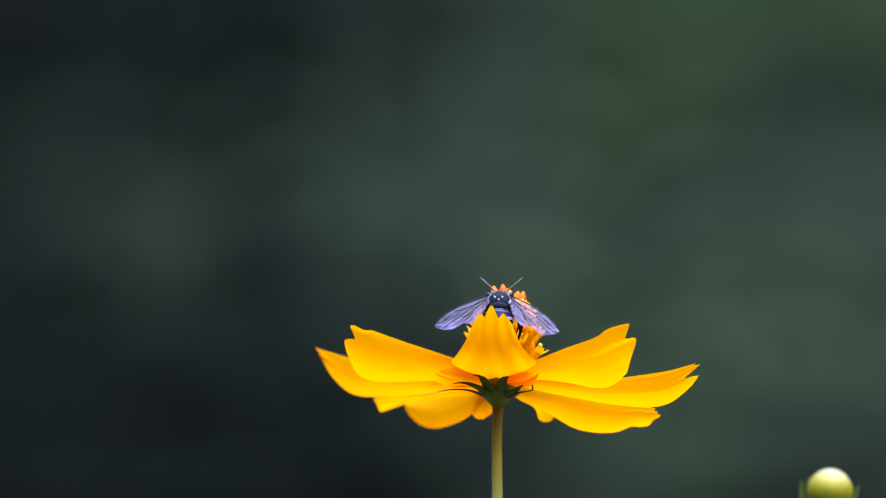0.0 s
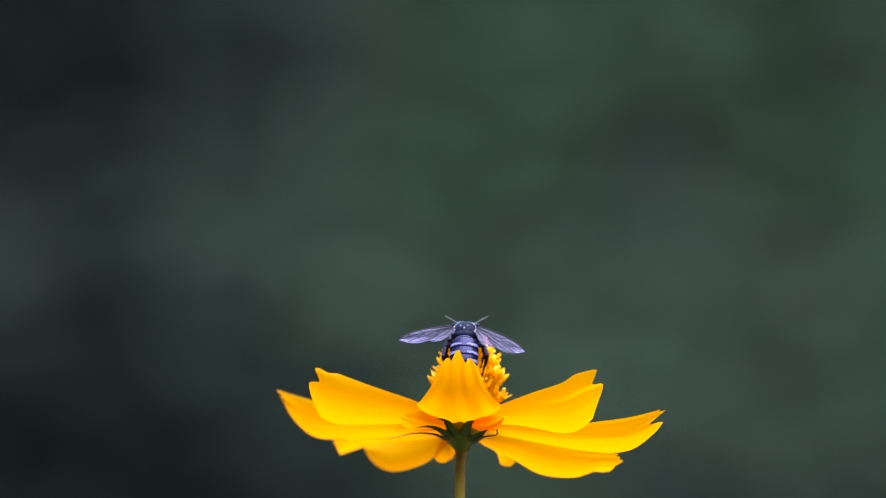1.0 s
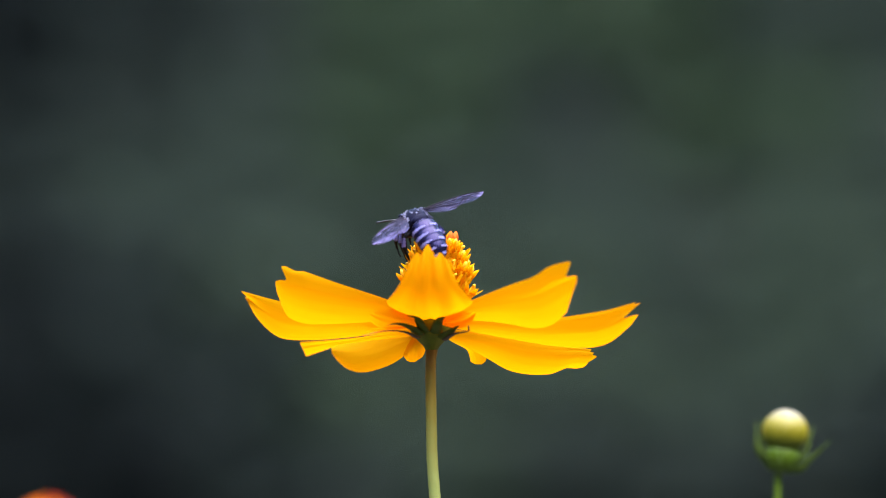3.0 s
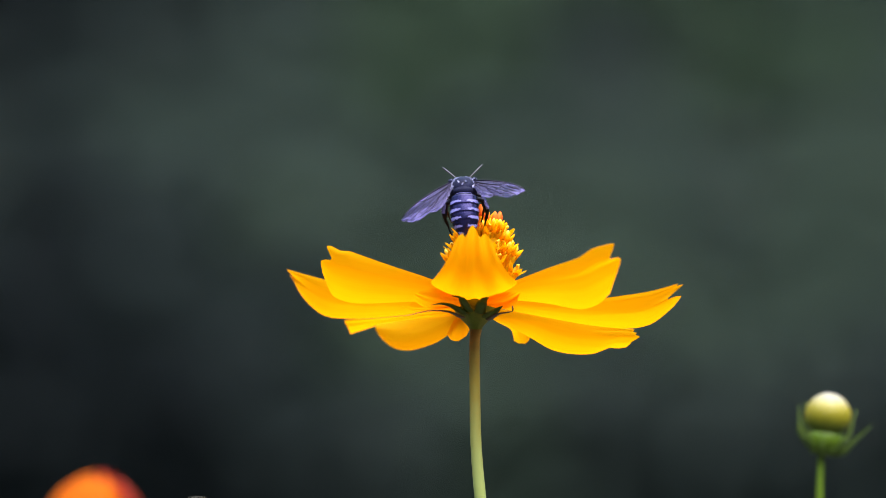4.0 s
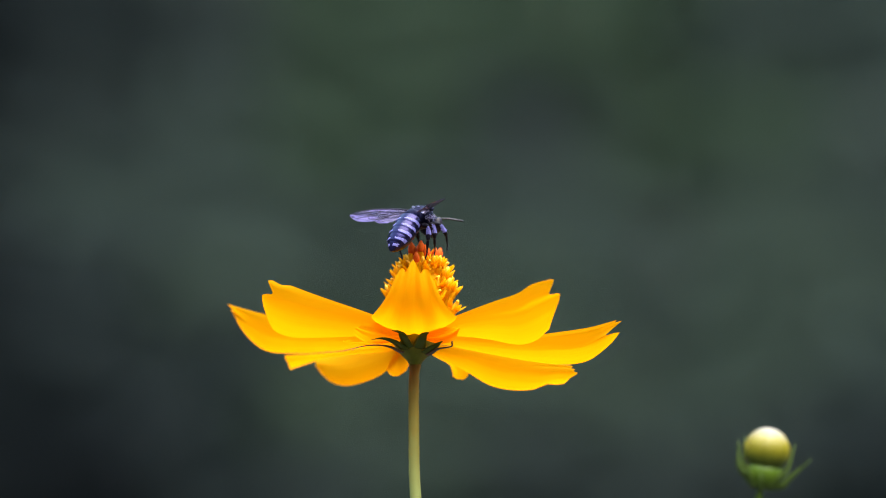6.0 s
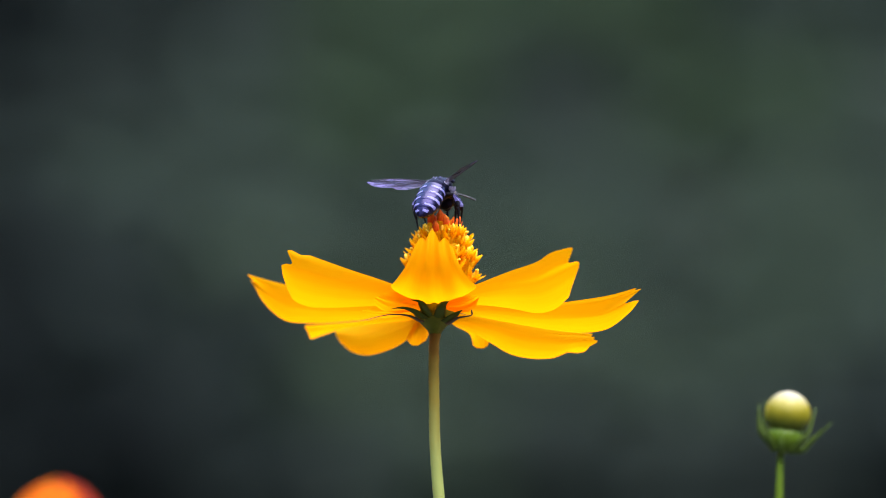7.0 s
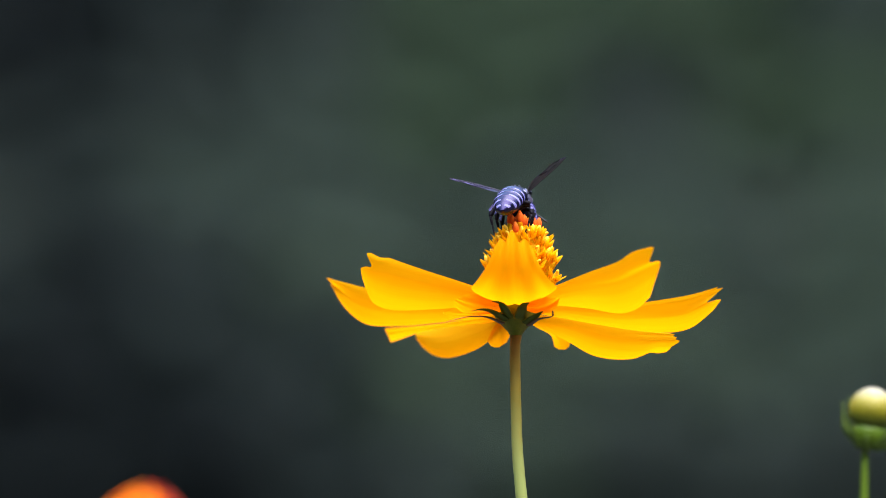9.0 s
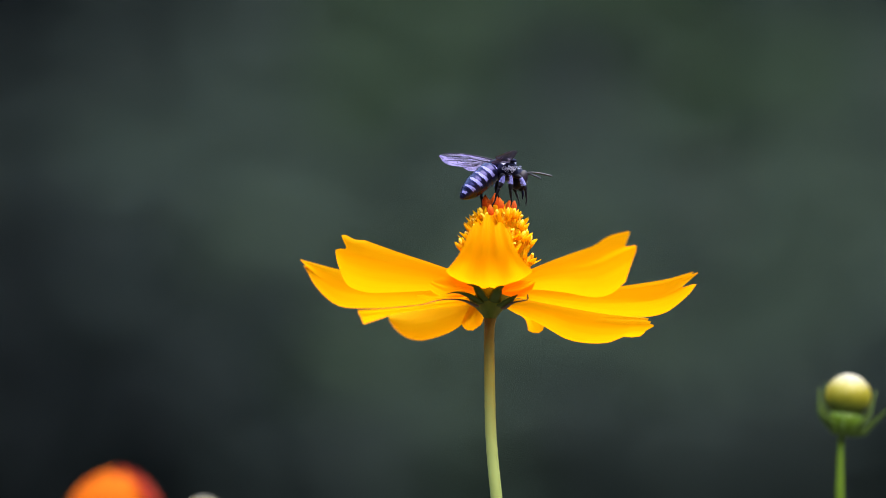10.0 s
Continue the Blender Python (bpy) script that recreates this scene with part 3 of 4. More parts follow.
def main_flower():
    """Local axes: x, depth, height; the head leans back by five degrees."""
    head = thing("cosmos_flower", pose(-0.0007, 0.005, 0.62144, 5), "yellow-orange cosmos flower with toothed petals on a pale green stem", "flower")
    P = {
        "front": dict(base=(0, -2.5, 0.4), first=(0, -8, 0.3), second=(0, -18, 2.6), tip=(0.3, -13, 11.4), across=(1, 0, 0), half=6.3, end=0.34, widest=0.44, taper=1.0, cup=0.28,
                      lobes=((-0.7, 0.955), (-0.1, 1.0), (0.62, 0.96)), cut=0.05, rounding=0.0, ridge=0.30, wave=0.10, seed=1),
        "small_left": dict(base=(-0.8, -2.6, -0.2), first=(-3, -5, -0.3), second=(-6, -8, -0.1), tip=(-8.6, -11, 1.3), across=(-0.1, -0.6, 0.5), half=1.9, end=0.5, lobes=(), rounding=0.1, seed=11),
        "small_left_low": dict(base=(-1.2, -2.0, -0.6), first=(-4, -4, -1.2), second=(-7, -6, -1.4), tip=(-10.6, -8, -0.8), across=(0, -0.7, 0.4), half=1.6, end=0.4, lobes=(), rounding=0.1, seed=12),
        "small_right": dict(base=(0.8, -2.6, -0.2), first=(2.6, -5, -0.3), second=(4.8, -8, -0.1), tip=(6.6, -11, 1.3), across=(0.1, -0.6, 0.5), half=1.3, end=0.5, lobes=(), rounding=0.1, seed=13),
    }
    for spec in P.values():
        part("petal", petal_mesh(**spec), YELLOW, head)
    B = {
        "left_upper": dict(upper=((-2.266, 1.55), (-7.828, 3.65), (-13.39, 5.55), (-18.13, 7.25), (-18.85, 7.45), (-19.47, 7.25), (-20.91, 7.95)), lower=((-2.266, -0.05), (-8.24, -0.25), (-16.48, -0.55), (-19.26, -0.35), (-21.42, 0.55), (-22.25, 1.95)),
                           rim=((-1, 0), (-0.43, 1.3), (-0.1, 1.75), (0.07, 1.9), (0.25, 1.2), (0.36, 0.35), (0.46, 0.3), (0.75, 1.2), (0.88, 1.5), (1, 0.8)), depth=(-0.5, -2, -3), seed=2),
        "left_lower": dict(upper=((-2.2, 0.45), (-12, 1.25), (-20, 2.25), (-23, 2.75), (-28.4, 3.95)), lower=((-2.2, -1.15), (-8, -2.15), (-14.4, -2.85), (-18.7, -3.1), (-22.4, -2.95), (-24.6, -1.85), (-26.7, 0.35), (-28, 2.75)),
                           rim=((-1, 0), (-0.4, 0.4), (0.05, -0.3), (0.3, -0.2), (0.8, 0.7), (1, 0.5)), depth=(2, 6, 14), seed=3),
        "left_back": dict(upper=((-2.04, -1.2), (-10.2, -2.6), (-14.28, -3.1), (-19.99, -3.5)), lower=((-2.04, -2.4), (-9.18, -3.2), (-14.28, -4), (-16.32, -4.7), (-19.48, -5.8)), rim=((-1, 0), (0, 0.15), (0.8, 0.4), (1, 0.2)), depth=(3, 11, 20),
                          lean=0.9, bulge=0.2, seed=4),
        "back_left": dict(upper=((-1.648, -1.2), (-6.18, -1.6), (-10.3, -3), (-15.66, -4.2)), lower=((-1.648, -3), (-3.708, -4.8), (-4.841, -5.9), (-7.004, -7.1), (-10.51, -8.1), (-13.08, -7.7), (-14.83, -6.4)), rim=((-1, 0), (0, 0.4), (1, 0)),
                          depth=(3, 12, 21), lean=-0.4, seed=5),
        "back": dict(upper=((-2.2, -1.5), (-3.6, -3.6), (-4.4, -5.3), (-4.0, -6.2)), lower=((-0.4, -1.5), (-1.0, -3.2), (-1.1, -4.6), (-1.6, -5.7)), rim=((-1, 0), (0, 0.5), (0.6, 0.35), (1, 0)), depth=(2, 4, 7), lean=0.2, seed=6),
        "back_right": dict(upper=((2.2, -1.9), (5.5, -3.5), (7.6, -4.9), (7.9, -6.1)), lower=((1, -2.1), (3, -3.5), (4.9, -4.6), (5.4, -5.7), (5.5, -6.5)), rim=((-1, 0), (-0.5, 0.5), (0.3, 0.7), (0.8, 0.4), (1, 0)), depth=(3, 6, 9),
                           lean=0.2, seed=7),
        "right_lower": dict(upper=((2.244, -1.2), (5.1, -1.7), (10.4, -2.4), (16.42, -3.7), (23.05, -4.6)), lower=((2.04, -2.6), (5.61, -4.5), (8.16, -5.9), (11.22, -7.7), (14.28, -8.4), (17.34, -8.4), (18.77, -7.9), (19.58, -7.5), (21.22, -7.6)),
                            rim=((-1, 0.2), (-0.9, 1.2), (-0.55, 1.5), (-0.35, 1.5), (0.1, 2.3), (0.25, 2.2), (0.38, 1.5), (0.6, 1.5), (0.7, 0.8), (0.92, 0.9), (1, 0.2)), depth=(1, 2.5, 4), seed=8),
        "right": dict(upper=((2.46, 0.5), (9.225, -0.1), (16.4, -0.2), (19.99, 0.4), (26.14, 1.3), (29.72, 2.2)), lower=((2.46, -1.1), (6.56, -1.9), (11.79, -2.9), (17.42, -3.85), (22.55, -4.3), (25.21, -4.05), (26.96, -3.4), (28.7, -2.1), (30.13, -0.8)),
                      rim=((-1, 0), (-0.6, 1.0), (-0.4, 1.4), (-0.2, 0.6), (-0.05, -0.8), (0.05, -0.8), (0.4, 1.0), (0.62, 2.1), (0.72, 1.1), (0.8, 0.9), (0.93, 1.3), (1, 0.6)), depth=(-1, -4, -9), seed=9),
        "right_upper": dict(upper=((2.07, 1.5), (6.106, 3), (11.38, 5.1), (15.84, 6.7), (18.01, 8.1), (20.7, 8.8)), lower=((2.277, -0.4), (7.038, -0.1), (11.38, -0.5), (15.84, -1.2), (18.63, -0.5), (20.7, 1.3)),
                            rim=((-1, 0), (-0.5, 0.9), (0.0, 1.9), (0.2, 2.0), (0.3, 1.5), (0.38, 0.3), (0.46, 0.1), (0.7, 0.6), (0.92, 1.0), (1, 0.4)), depth=(-2.5, -9, -17), seed=10),
    }
    for spec in B.values():
        part("petal", blade(**spec), YELLOW, head)
    disc(head, (0.0010, 0.0016, 0.0), 62, 0.0044, 0.0130, random.Random(5), [FLORET, STIGMA, ANTHER])
    bm = bmesh.new()
    lathe(bm, [(0.0009, -0.0046), (0.0012, -0.0040), (0.0020, -0.0032), (0.0029, -0.0022), (0.0034, -0.0010), (0.0032, 0.0004)], 24, 0.08)
    part("calyx", bm, CALYX, head)
    for pts, rad, mat, label in (
        ([(-1.6, -2.2, -1.6), (-3.2, -3.4, -0.4), (-4.8, -4.2, 0.0), (-6.4, -4.6, -0.2)], (0.9, 0.75, 0.45, 0.08), BRACT, ""),
        ([(-2.0, -1.8, -2.2), (-4.0, -3.0, -1.2), (-7.0, -4.2, -1.1), (-10.6, -4.6, -1.9)], (0.55, 0.4, 0.25, 0.06), BRACT_RED, "thin reddish-brown bract"),
        ([(-1.0, -2.6, -1.2), (-1.6, -3.9, 0.4), (-2.2, -4.6, 1.0), (-3.3, -4.8, 1.2)], (0.9, 0.7, 0.4, 0.06), BRACT, ""),
        ([(0.8, -2.7, -1.4), (1.2, -3.8, 0.0), (1.7, -4.4, 0.7), (2.3, -4.6, 0.9)], (0.95, 0.8, 0.45, 0.06), BRACT, ""),
        ([(1.8, -2.0, -2.2), (3.2, -3.0, -1.1), (4.3, -3.6, -0.4)], (0.9, 0.6, 0.08), BRACT, ""),
        ([(2.0, -1.8, -2.6), (3.6, -3.0, -1.6), (5.6, -3.8, -1.2), (5.75, -4.0, -0.6), (5.7, -4.0, -0.1)], (0.45, 0.3, 0.18, 0.15, 0.07), BRACT_RED, "thin reddish-brown bract"),
        ([(0.5, 2.6, -1.6), (1.8, 4.4, -1.2), (3.2, 6.5, -2.0)], (0.8, 0.6, 0.08), BRACT, ""),
        ([(-0.8, 2.6, -1.6), (-1.6, 4.4, -1.2), (-2.4, 6.5, -1.8)], (0.8, 0.6, 0.08), BRACT, ""),
    ):
        bm = bmesh.new()
        bract(bm, [(x, y - (4.0 if k else 1.2), z - 0.35) if y < 0 else (x, y, z) for k, (x, y, z) in enumerate(pts)], rad)
        part("bract", bm, mat, head, label)
    # the stem goes down to the soil in the head's leaning axes
    bm = bmesh.new()
    low = head.matrix_world.inverted()
    pts = [low @ (head.matrix_world @ mm(0, 0, -4.2))]
    for x, y, z in ((-0.00087, 0.005, 0.6138), (-0.0008, 0.005, 0.6053), (-0.0007, 0.005, 0.6003), (-0.00036, 0.005, 0.5952), (0.00015, 0.005, 0.5899),
                    (0.0014, 0.006, 0.5780), (0.006, 0.008, 0.5400), (0.012, 0.012, 0.44), (0.010, 0.014, 0.30), (0.004, 0.010, 0.15), (0.0, 0.008, -0.02)):
        pts.append(low @ Vector((x, y, z)))
    line = smooth_path(pts, 8)
    rad = np.interp(np.linspace(0, 1, len(line)), [0, 0.04, 0.5, 1.0], [0.00098, 0.00078, 0.0009, 0.0022])
    tube(bm, line, [float(r) * (1 + 0.05 * noise.noise(Vector((i * 0.7, 1, 2)))) for i, r in enumerate(rad)], 12)
    part("stem", bm, STEM, head)
    return head


# ---- buds ----
def flower_bud(m, label, radius=0.00325, pieces=8):
    bud = thing("flower_bud", m, label, "flower bud", "buds in the bed")
    bm = bmesh.new()
    blob(bm, (0, 0, 0), (radius, radius, radius * 1.02), rings=16, segs=24, lumps=0.02)
    for v in bm.verts:
        a = math.atan2(v.co.y, v.co.x)
        v.co.xy *= 1 + 0.025 * math.cos(a * pieces)
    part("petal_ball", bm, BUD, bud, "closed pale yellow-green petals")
    bm = bmesh.new()
    lathe(bm, [(0.0007, -0.0057), (0.0013, -0.0053), (0.0020, -0.0046), (0.0024, -0.0037), (0.0025, -0.0028), (0.0022, -0.0022)], 24, 0.06)
    part("calyx", bm, BUD_STEM, bud)
    for ang, mid, high, out, up, wide in ((183, 3.7, -2.6, 4.3, 0.9, 0.95), (150, 3.5, -2.4, 3.9, 1.7, 0.8), (-14, 3.9, -3.6, 6.6, -0.4, 0.85), (28, 3.7, -2.4, 4.5, 1.6, 0.9), (70, 3.5, -2.4, 3.9, 2.2, 0.8),
                                          (215, 2.7, -3.9, 3.4, -2.2, 0.8), (262, 2.4, -4.3, 2.7, -3.3, 0.8), (325, 2.7, -3.9, 3.4, -2.2, 0.8), (110, 3.7, -2.4, 4.0, 2.0, 0.7)):
        bm = bmesh.new()
        d = Vector((math.cos(radians(ang)), math.sin(radians(ang)), 0))
        bract(bm, [tuple(d * 1.2 + Vector((0, 0, -5.4))), tuple(d * (mid - 1.0) + Vector((0, 0, high - 1.3))), tuple(d * mid + Vector((0, 0, high))), tuple(d * out + Vector((0, 0, up)))],
              (0.7, 0.95 * wide, 0.8 * wide, 0.12), 0.45)
        part("bract", bm, BUD_BRACT, bud)
    return bud


def bud_stem(bud, points, thick=0.00047):
    low = bud.matrix_world.inverted()
    line = smooth_path([low @ Vector(p) for p in points], 8)
    bm = bmesh.new()
    tube(bm, line, [thick * (1 + 1.2 * i / len(line)) for i in range(len(line))], 10)
    part("stem", bm, BUD_STEM, bud)


# ---- the orange flower behind ----
def orange_flower(m):
    flower = thing("cosmos_flower", pose(m.translation.x, m.translation.y, 0), "deep orange half-open cosmos flower behind the yellow one", "flower")
    head = new("flower_head")
    head.parent, head.matrix_local = flower, flower.matrix_world.inverted() @ m
    for k in range(8):
        a = 2 * math.pi * k / 8 + 0.3
        d, s = Vector((math.cos(a), math.sin(a), 0)), Vector((-math.sin(a), math.cos(a), 0))
        up = Vector((0, 0, 1))
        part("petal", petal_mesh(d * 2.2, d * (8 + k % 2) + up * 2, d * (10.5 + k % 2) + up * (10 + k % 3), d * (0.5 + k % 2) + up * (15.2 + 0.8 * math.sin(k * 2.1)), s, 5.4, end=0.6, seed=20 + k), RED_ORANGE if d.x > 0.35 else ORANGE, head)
    disc(head, (0, 0, 0), 40, 0.0050, 0.0110, random.Random(9), [ORANGE, STIGMA, ANTHER])
    bm = bmesh.new()
    lathe(bm, [(0.0009, -0.0046), (0.0020, -0.0032), (0.0032, -0.0015), (0.0032, 0.0004)], 20, 0.08)
    part("calyx", bm, CALYX, head)
    low = flower.matrix_world.inverted()
    base = m.translation
    line = smooth_path([low @ (base + Vector(p)) for p in ((0, 0, -0.004), (0.002, 0.001, -0.03), (0.004, 0.004, -0.2), (0, 0.006, -base.z - 0.02))], 8)
    bm = bmesh.new()
    tube(bm, line, [0.0009 + 0.0012 * i / len(line) for i in range(len(line))], 10)
    part("stem", bm, BUD_STEM, flower)
    return flower


# ---- the bee ----
def wing_shape(fore, side):
    """A wing with its root at the origin, spanning x (side 1 or -1), chord along -y; membrane only."""
    bm = bmesh.new()
    nu, nv = 44, 12
    span = 8.7 if fore else 5.6
    rows = []
    for i in range(nu + 1):
        u = i / nu
        if fore:
            lead = 0.35 * math.sin(math.pi * u) - 0.9 * u ** 3.5
            chord = 0.35 + 2.75 * (math.sin(math.pi * min(u / 1.28, 1)) ** 0.9) * (1 - 0.93 * max(0, (u - 0.80) / 0.20) ** 2.2)
        else:
            lead = -0.35 - 0.9 * u - 0.5 * u * u
            chord = 0.25 + 2.0 * math.sin(math.pi * min(u / 1.2, 1)) * (1 - 0.9 * max(0, (u - 0.75) / 0.25) ** 2)
        row = []
        for j in range(nv + 1):
            v = j / nv
            z = 0.10 * math.sin(v * 9 + u * 5) * u * v + 0.07 * math.sin(u * 30 - v * 5) * max(0, u - 0.45) * min(1, v * 2) + 0.14 * math.sin(u * 3) * (1 - v) - (0.12 if not fore else 0)
            row.append(bm.verts.new(mm(side * u * span, lead - v * chord, z)))
        rows.append(row)
    for r0, r1 in zip(rows, rows[1:]):
        for j in range(nv):
            bm.faces.new((r0[j], r0[j + 1], r1[j + 1], r1[j]))
    return bm


def wing_veins(side, wing):
    for pts, r in (
        ([(0, 0, 0.05), (2.5, 0.25, 0.15), (5.2, 0.22, 0.16), (6.6, 0.02, 0.14), (8.4, -0.65, 0.1)], 0.10),
        ([(0, -0.3, 0.04), (2.2, -0.55, 0.12), (4.2, -0.5, 0.14), (5.2, 0.1, 0.15)], 0.075),
        ([(0.2, -0.5, 0.04), (2.2, -1.2, 0.1), (4.6, -2.0, 0.1), (6.0, -2.3, 0.08)], 0.06),
        ([(4.2, -0.55, 0.13), (5.8, -1.1, 0.12), (7.6, -1.5, 0.1)], 0.055),
        ([(2.4, -1.2, 0.1), (3.0, -0.55, 0.12)], 0.05), ([(4.4, -1.9, 0.1), (4.9, -0.75, 0.12)], 0.05), ([(5.9, -2.2, 0.08), (6.2, -1.2, 0.1)], 0.05),
        ([(6.6, -1.3, 0.1), (7.0, -0.2, 0.12)], 0.05), ([(5.6, -0.5, 0.15), (7.0, -0.8, 0.12), (8.2, -1.1, 0.1)], 0.06), ([(5.4, -1.5, 0.12), (6.8, -1.9, 0.1), (7.7, -2.1, 0.08)], 0.06),
        ([(3.4, -1.0, 0.12), (4.8, -1.4, 0.1), (5.6, -1.8, 0.1)], 0.06), ([(3.0, -1.7, 0.1), (4.4, -2.4, 0.08), (5.3, -2.8, 0.06)], 0.06), ([(0.4, -0.7, -0.1), (2.6, -2.2, -0.1), (4.4, -3.1, -0.1)], 0.05)):
        line = smooth_path([mm(side * x, y, z) for x, y, z in pts], 4)
        bm = bmesh.new()
        tube(bm, line, [r * 0.0009 * (1 - 0.5 * i / len(line)) for i in range(len(line))], 5)
        part("vein", bm, VEIN, wing)


def tuft(bm, centre, normal, radius, rnd, count=26, length=0.35, mat=0):
    """A patch of short hairs lying on the cuticle."""
    n = Vector(normal).normalized()
    a = n.cross(Vector((0.3, 1, 0.2))).normalized()
    b = n.cross(a)
    for _ in range(count):
        r, k = radius * math.sqrt(rnd.random()), rnd.uniform(0, 6.28)
        foot = Vector(centre) + (a * math.cos(k) + b * math.sin(k)) * r
        way = (n + Vector((rnd.uniform(-0.5, 0.5), -0.8 + rnd.uniform(-0.4, 0.4), rnd.uniform(-0.5, 0.5)))).normalized()
        side = way.cross(n + Vector((0.01, 0.02, 0))).normalized() * 0.07
        f = bm.faces.new([bm.verts.new(p * 0.001) for p in (foot - side, foot + side, foot + way * length)])
        f.material_index = mat


def bee_leg(side, joints, stout):
    """Thigh, shin and foot between four joints, from the hip down; pale hair on the outer face of the shin."""
    bm = bmesh.new()
    hip, knee, ankle, foot = (mm(side * x, y, z) - mm(side * joints[0][0], joints[0][1], joints[0][2]) for x, y, z in joints)
    rnd = random.Random(int(joints[0][1] * 10) + side)
    q = stout * 0.001

    def limb(p0, p1, radii, bow):
        line = smooth_path([p0, (p0 + p1) / 2 + bow, p1], 4)
        tube(bm, line, [float(r) * q for r in np.interp(np.linspace(0, 1, len(line)), np.linspace(0, 1, len(radii)), radii)], 10)

    limb(hip, knee, (0.26, 0.42, 0.46, 0.40, 0.24), mm(0, 0, 0.12))
    blob(bm, knee, (0.25 * q, 0.25 * q, 0.25 * q), rings=6, segs=8)
    first = len(bm.faces)
    limb(knee, ankle, (0.22, 0.36, 0.46, 0.44, 0.28), mm(side * 0.1, 0, 0))
    bm.faces.ensure_lookup_table()
    for f in bm.faces[first:]:
        c = f.calc_center_median()
        f.normal_update()
        along = (c - knee).dot(ankle - knee) / (ankle - knee).length_squared
        if 0.05 < along < 0.62 and f.normal.x * side - 0.6 * f.normal.y > 0.45 + 0.3 * noise.noise(c * 3000):
            f.material_index = 1
            if rnd.random() < 0.8:
                tuft(bm, c * 1000, f.normal, 0.12, rnd, 3, 0.22, 1)
    toe = ankle + (foot - ankle) * 0.5 + mm(0, 0.08, 0)
    limb(ankle, toe, (0.24, 0.26, 0.17), mm(0, 0, 0))
    limb(toe, foot, (0.13, 0.15, 0.11, 0.14, 0.10), mm(side * 0.05, 0.08, 0))
    for d in (-1, 1):
        tube(bm, [foot, foot + mm(0.15 * d, 0.12, -0.22)], [0.00008, 0.00003], 4)
    return bm


# hip, knee, ankle and foot of the three legs, and how stout they are
HIPS = ((((0.9, 1.2, -1.2), (2.1, 1.9, -1.4), (2.4, 2.5, -3.2), (2.0, 2.7, -5.0)), 0.70),
        (((1.1, -0.2, -1.3), (2.4, 0.1, -1.2), (2.7, -0.1, -3.2), (2.1, 0.2, -5.4)), 0.78),
        (((1.0, -0.9, -1.3), (2.6, -1.3, -1.4), (3.0, -1.9, -3.3), (2.3, -2.0, -5.8)), 0.88))


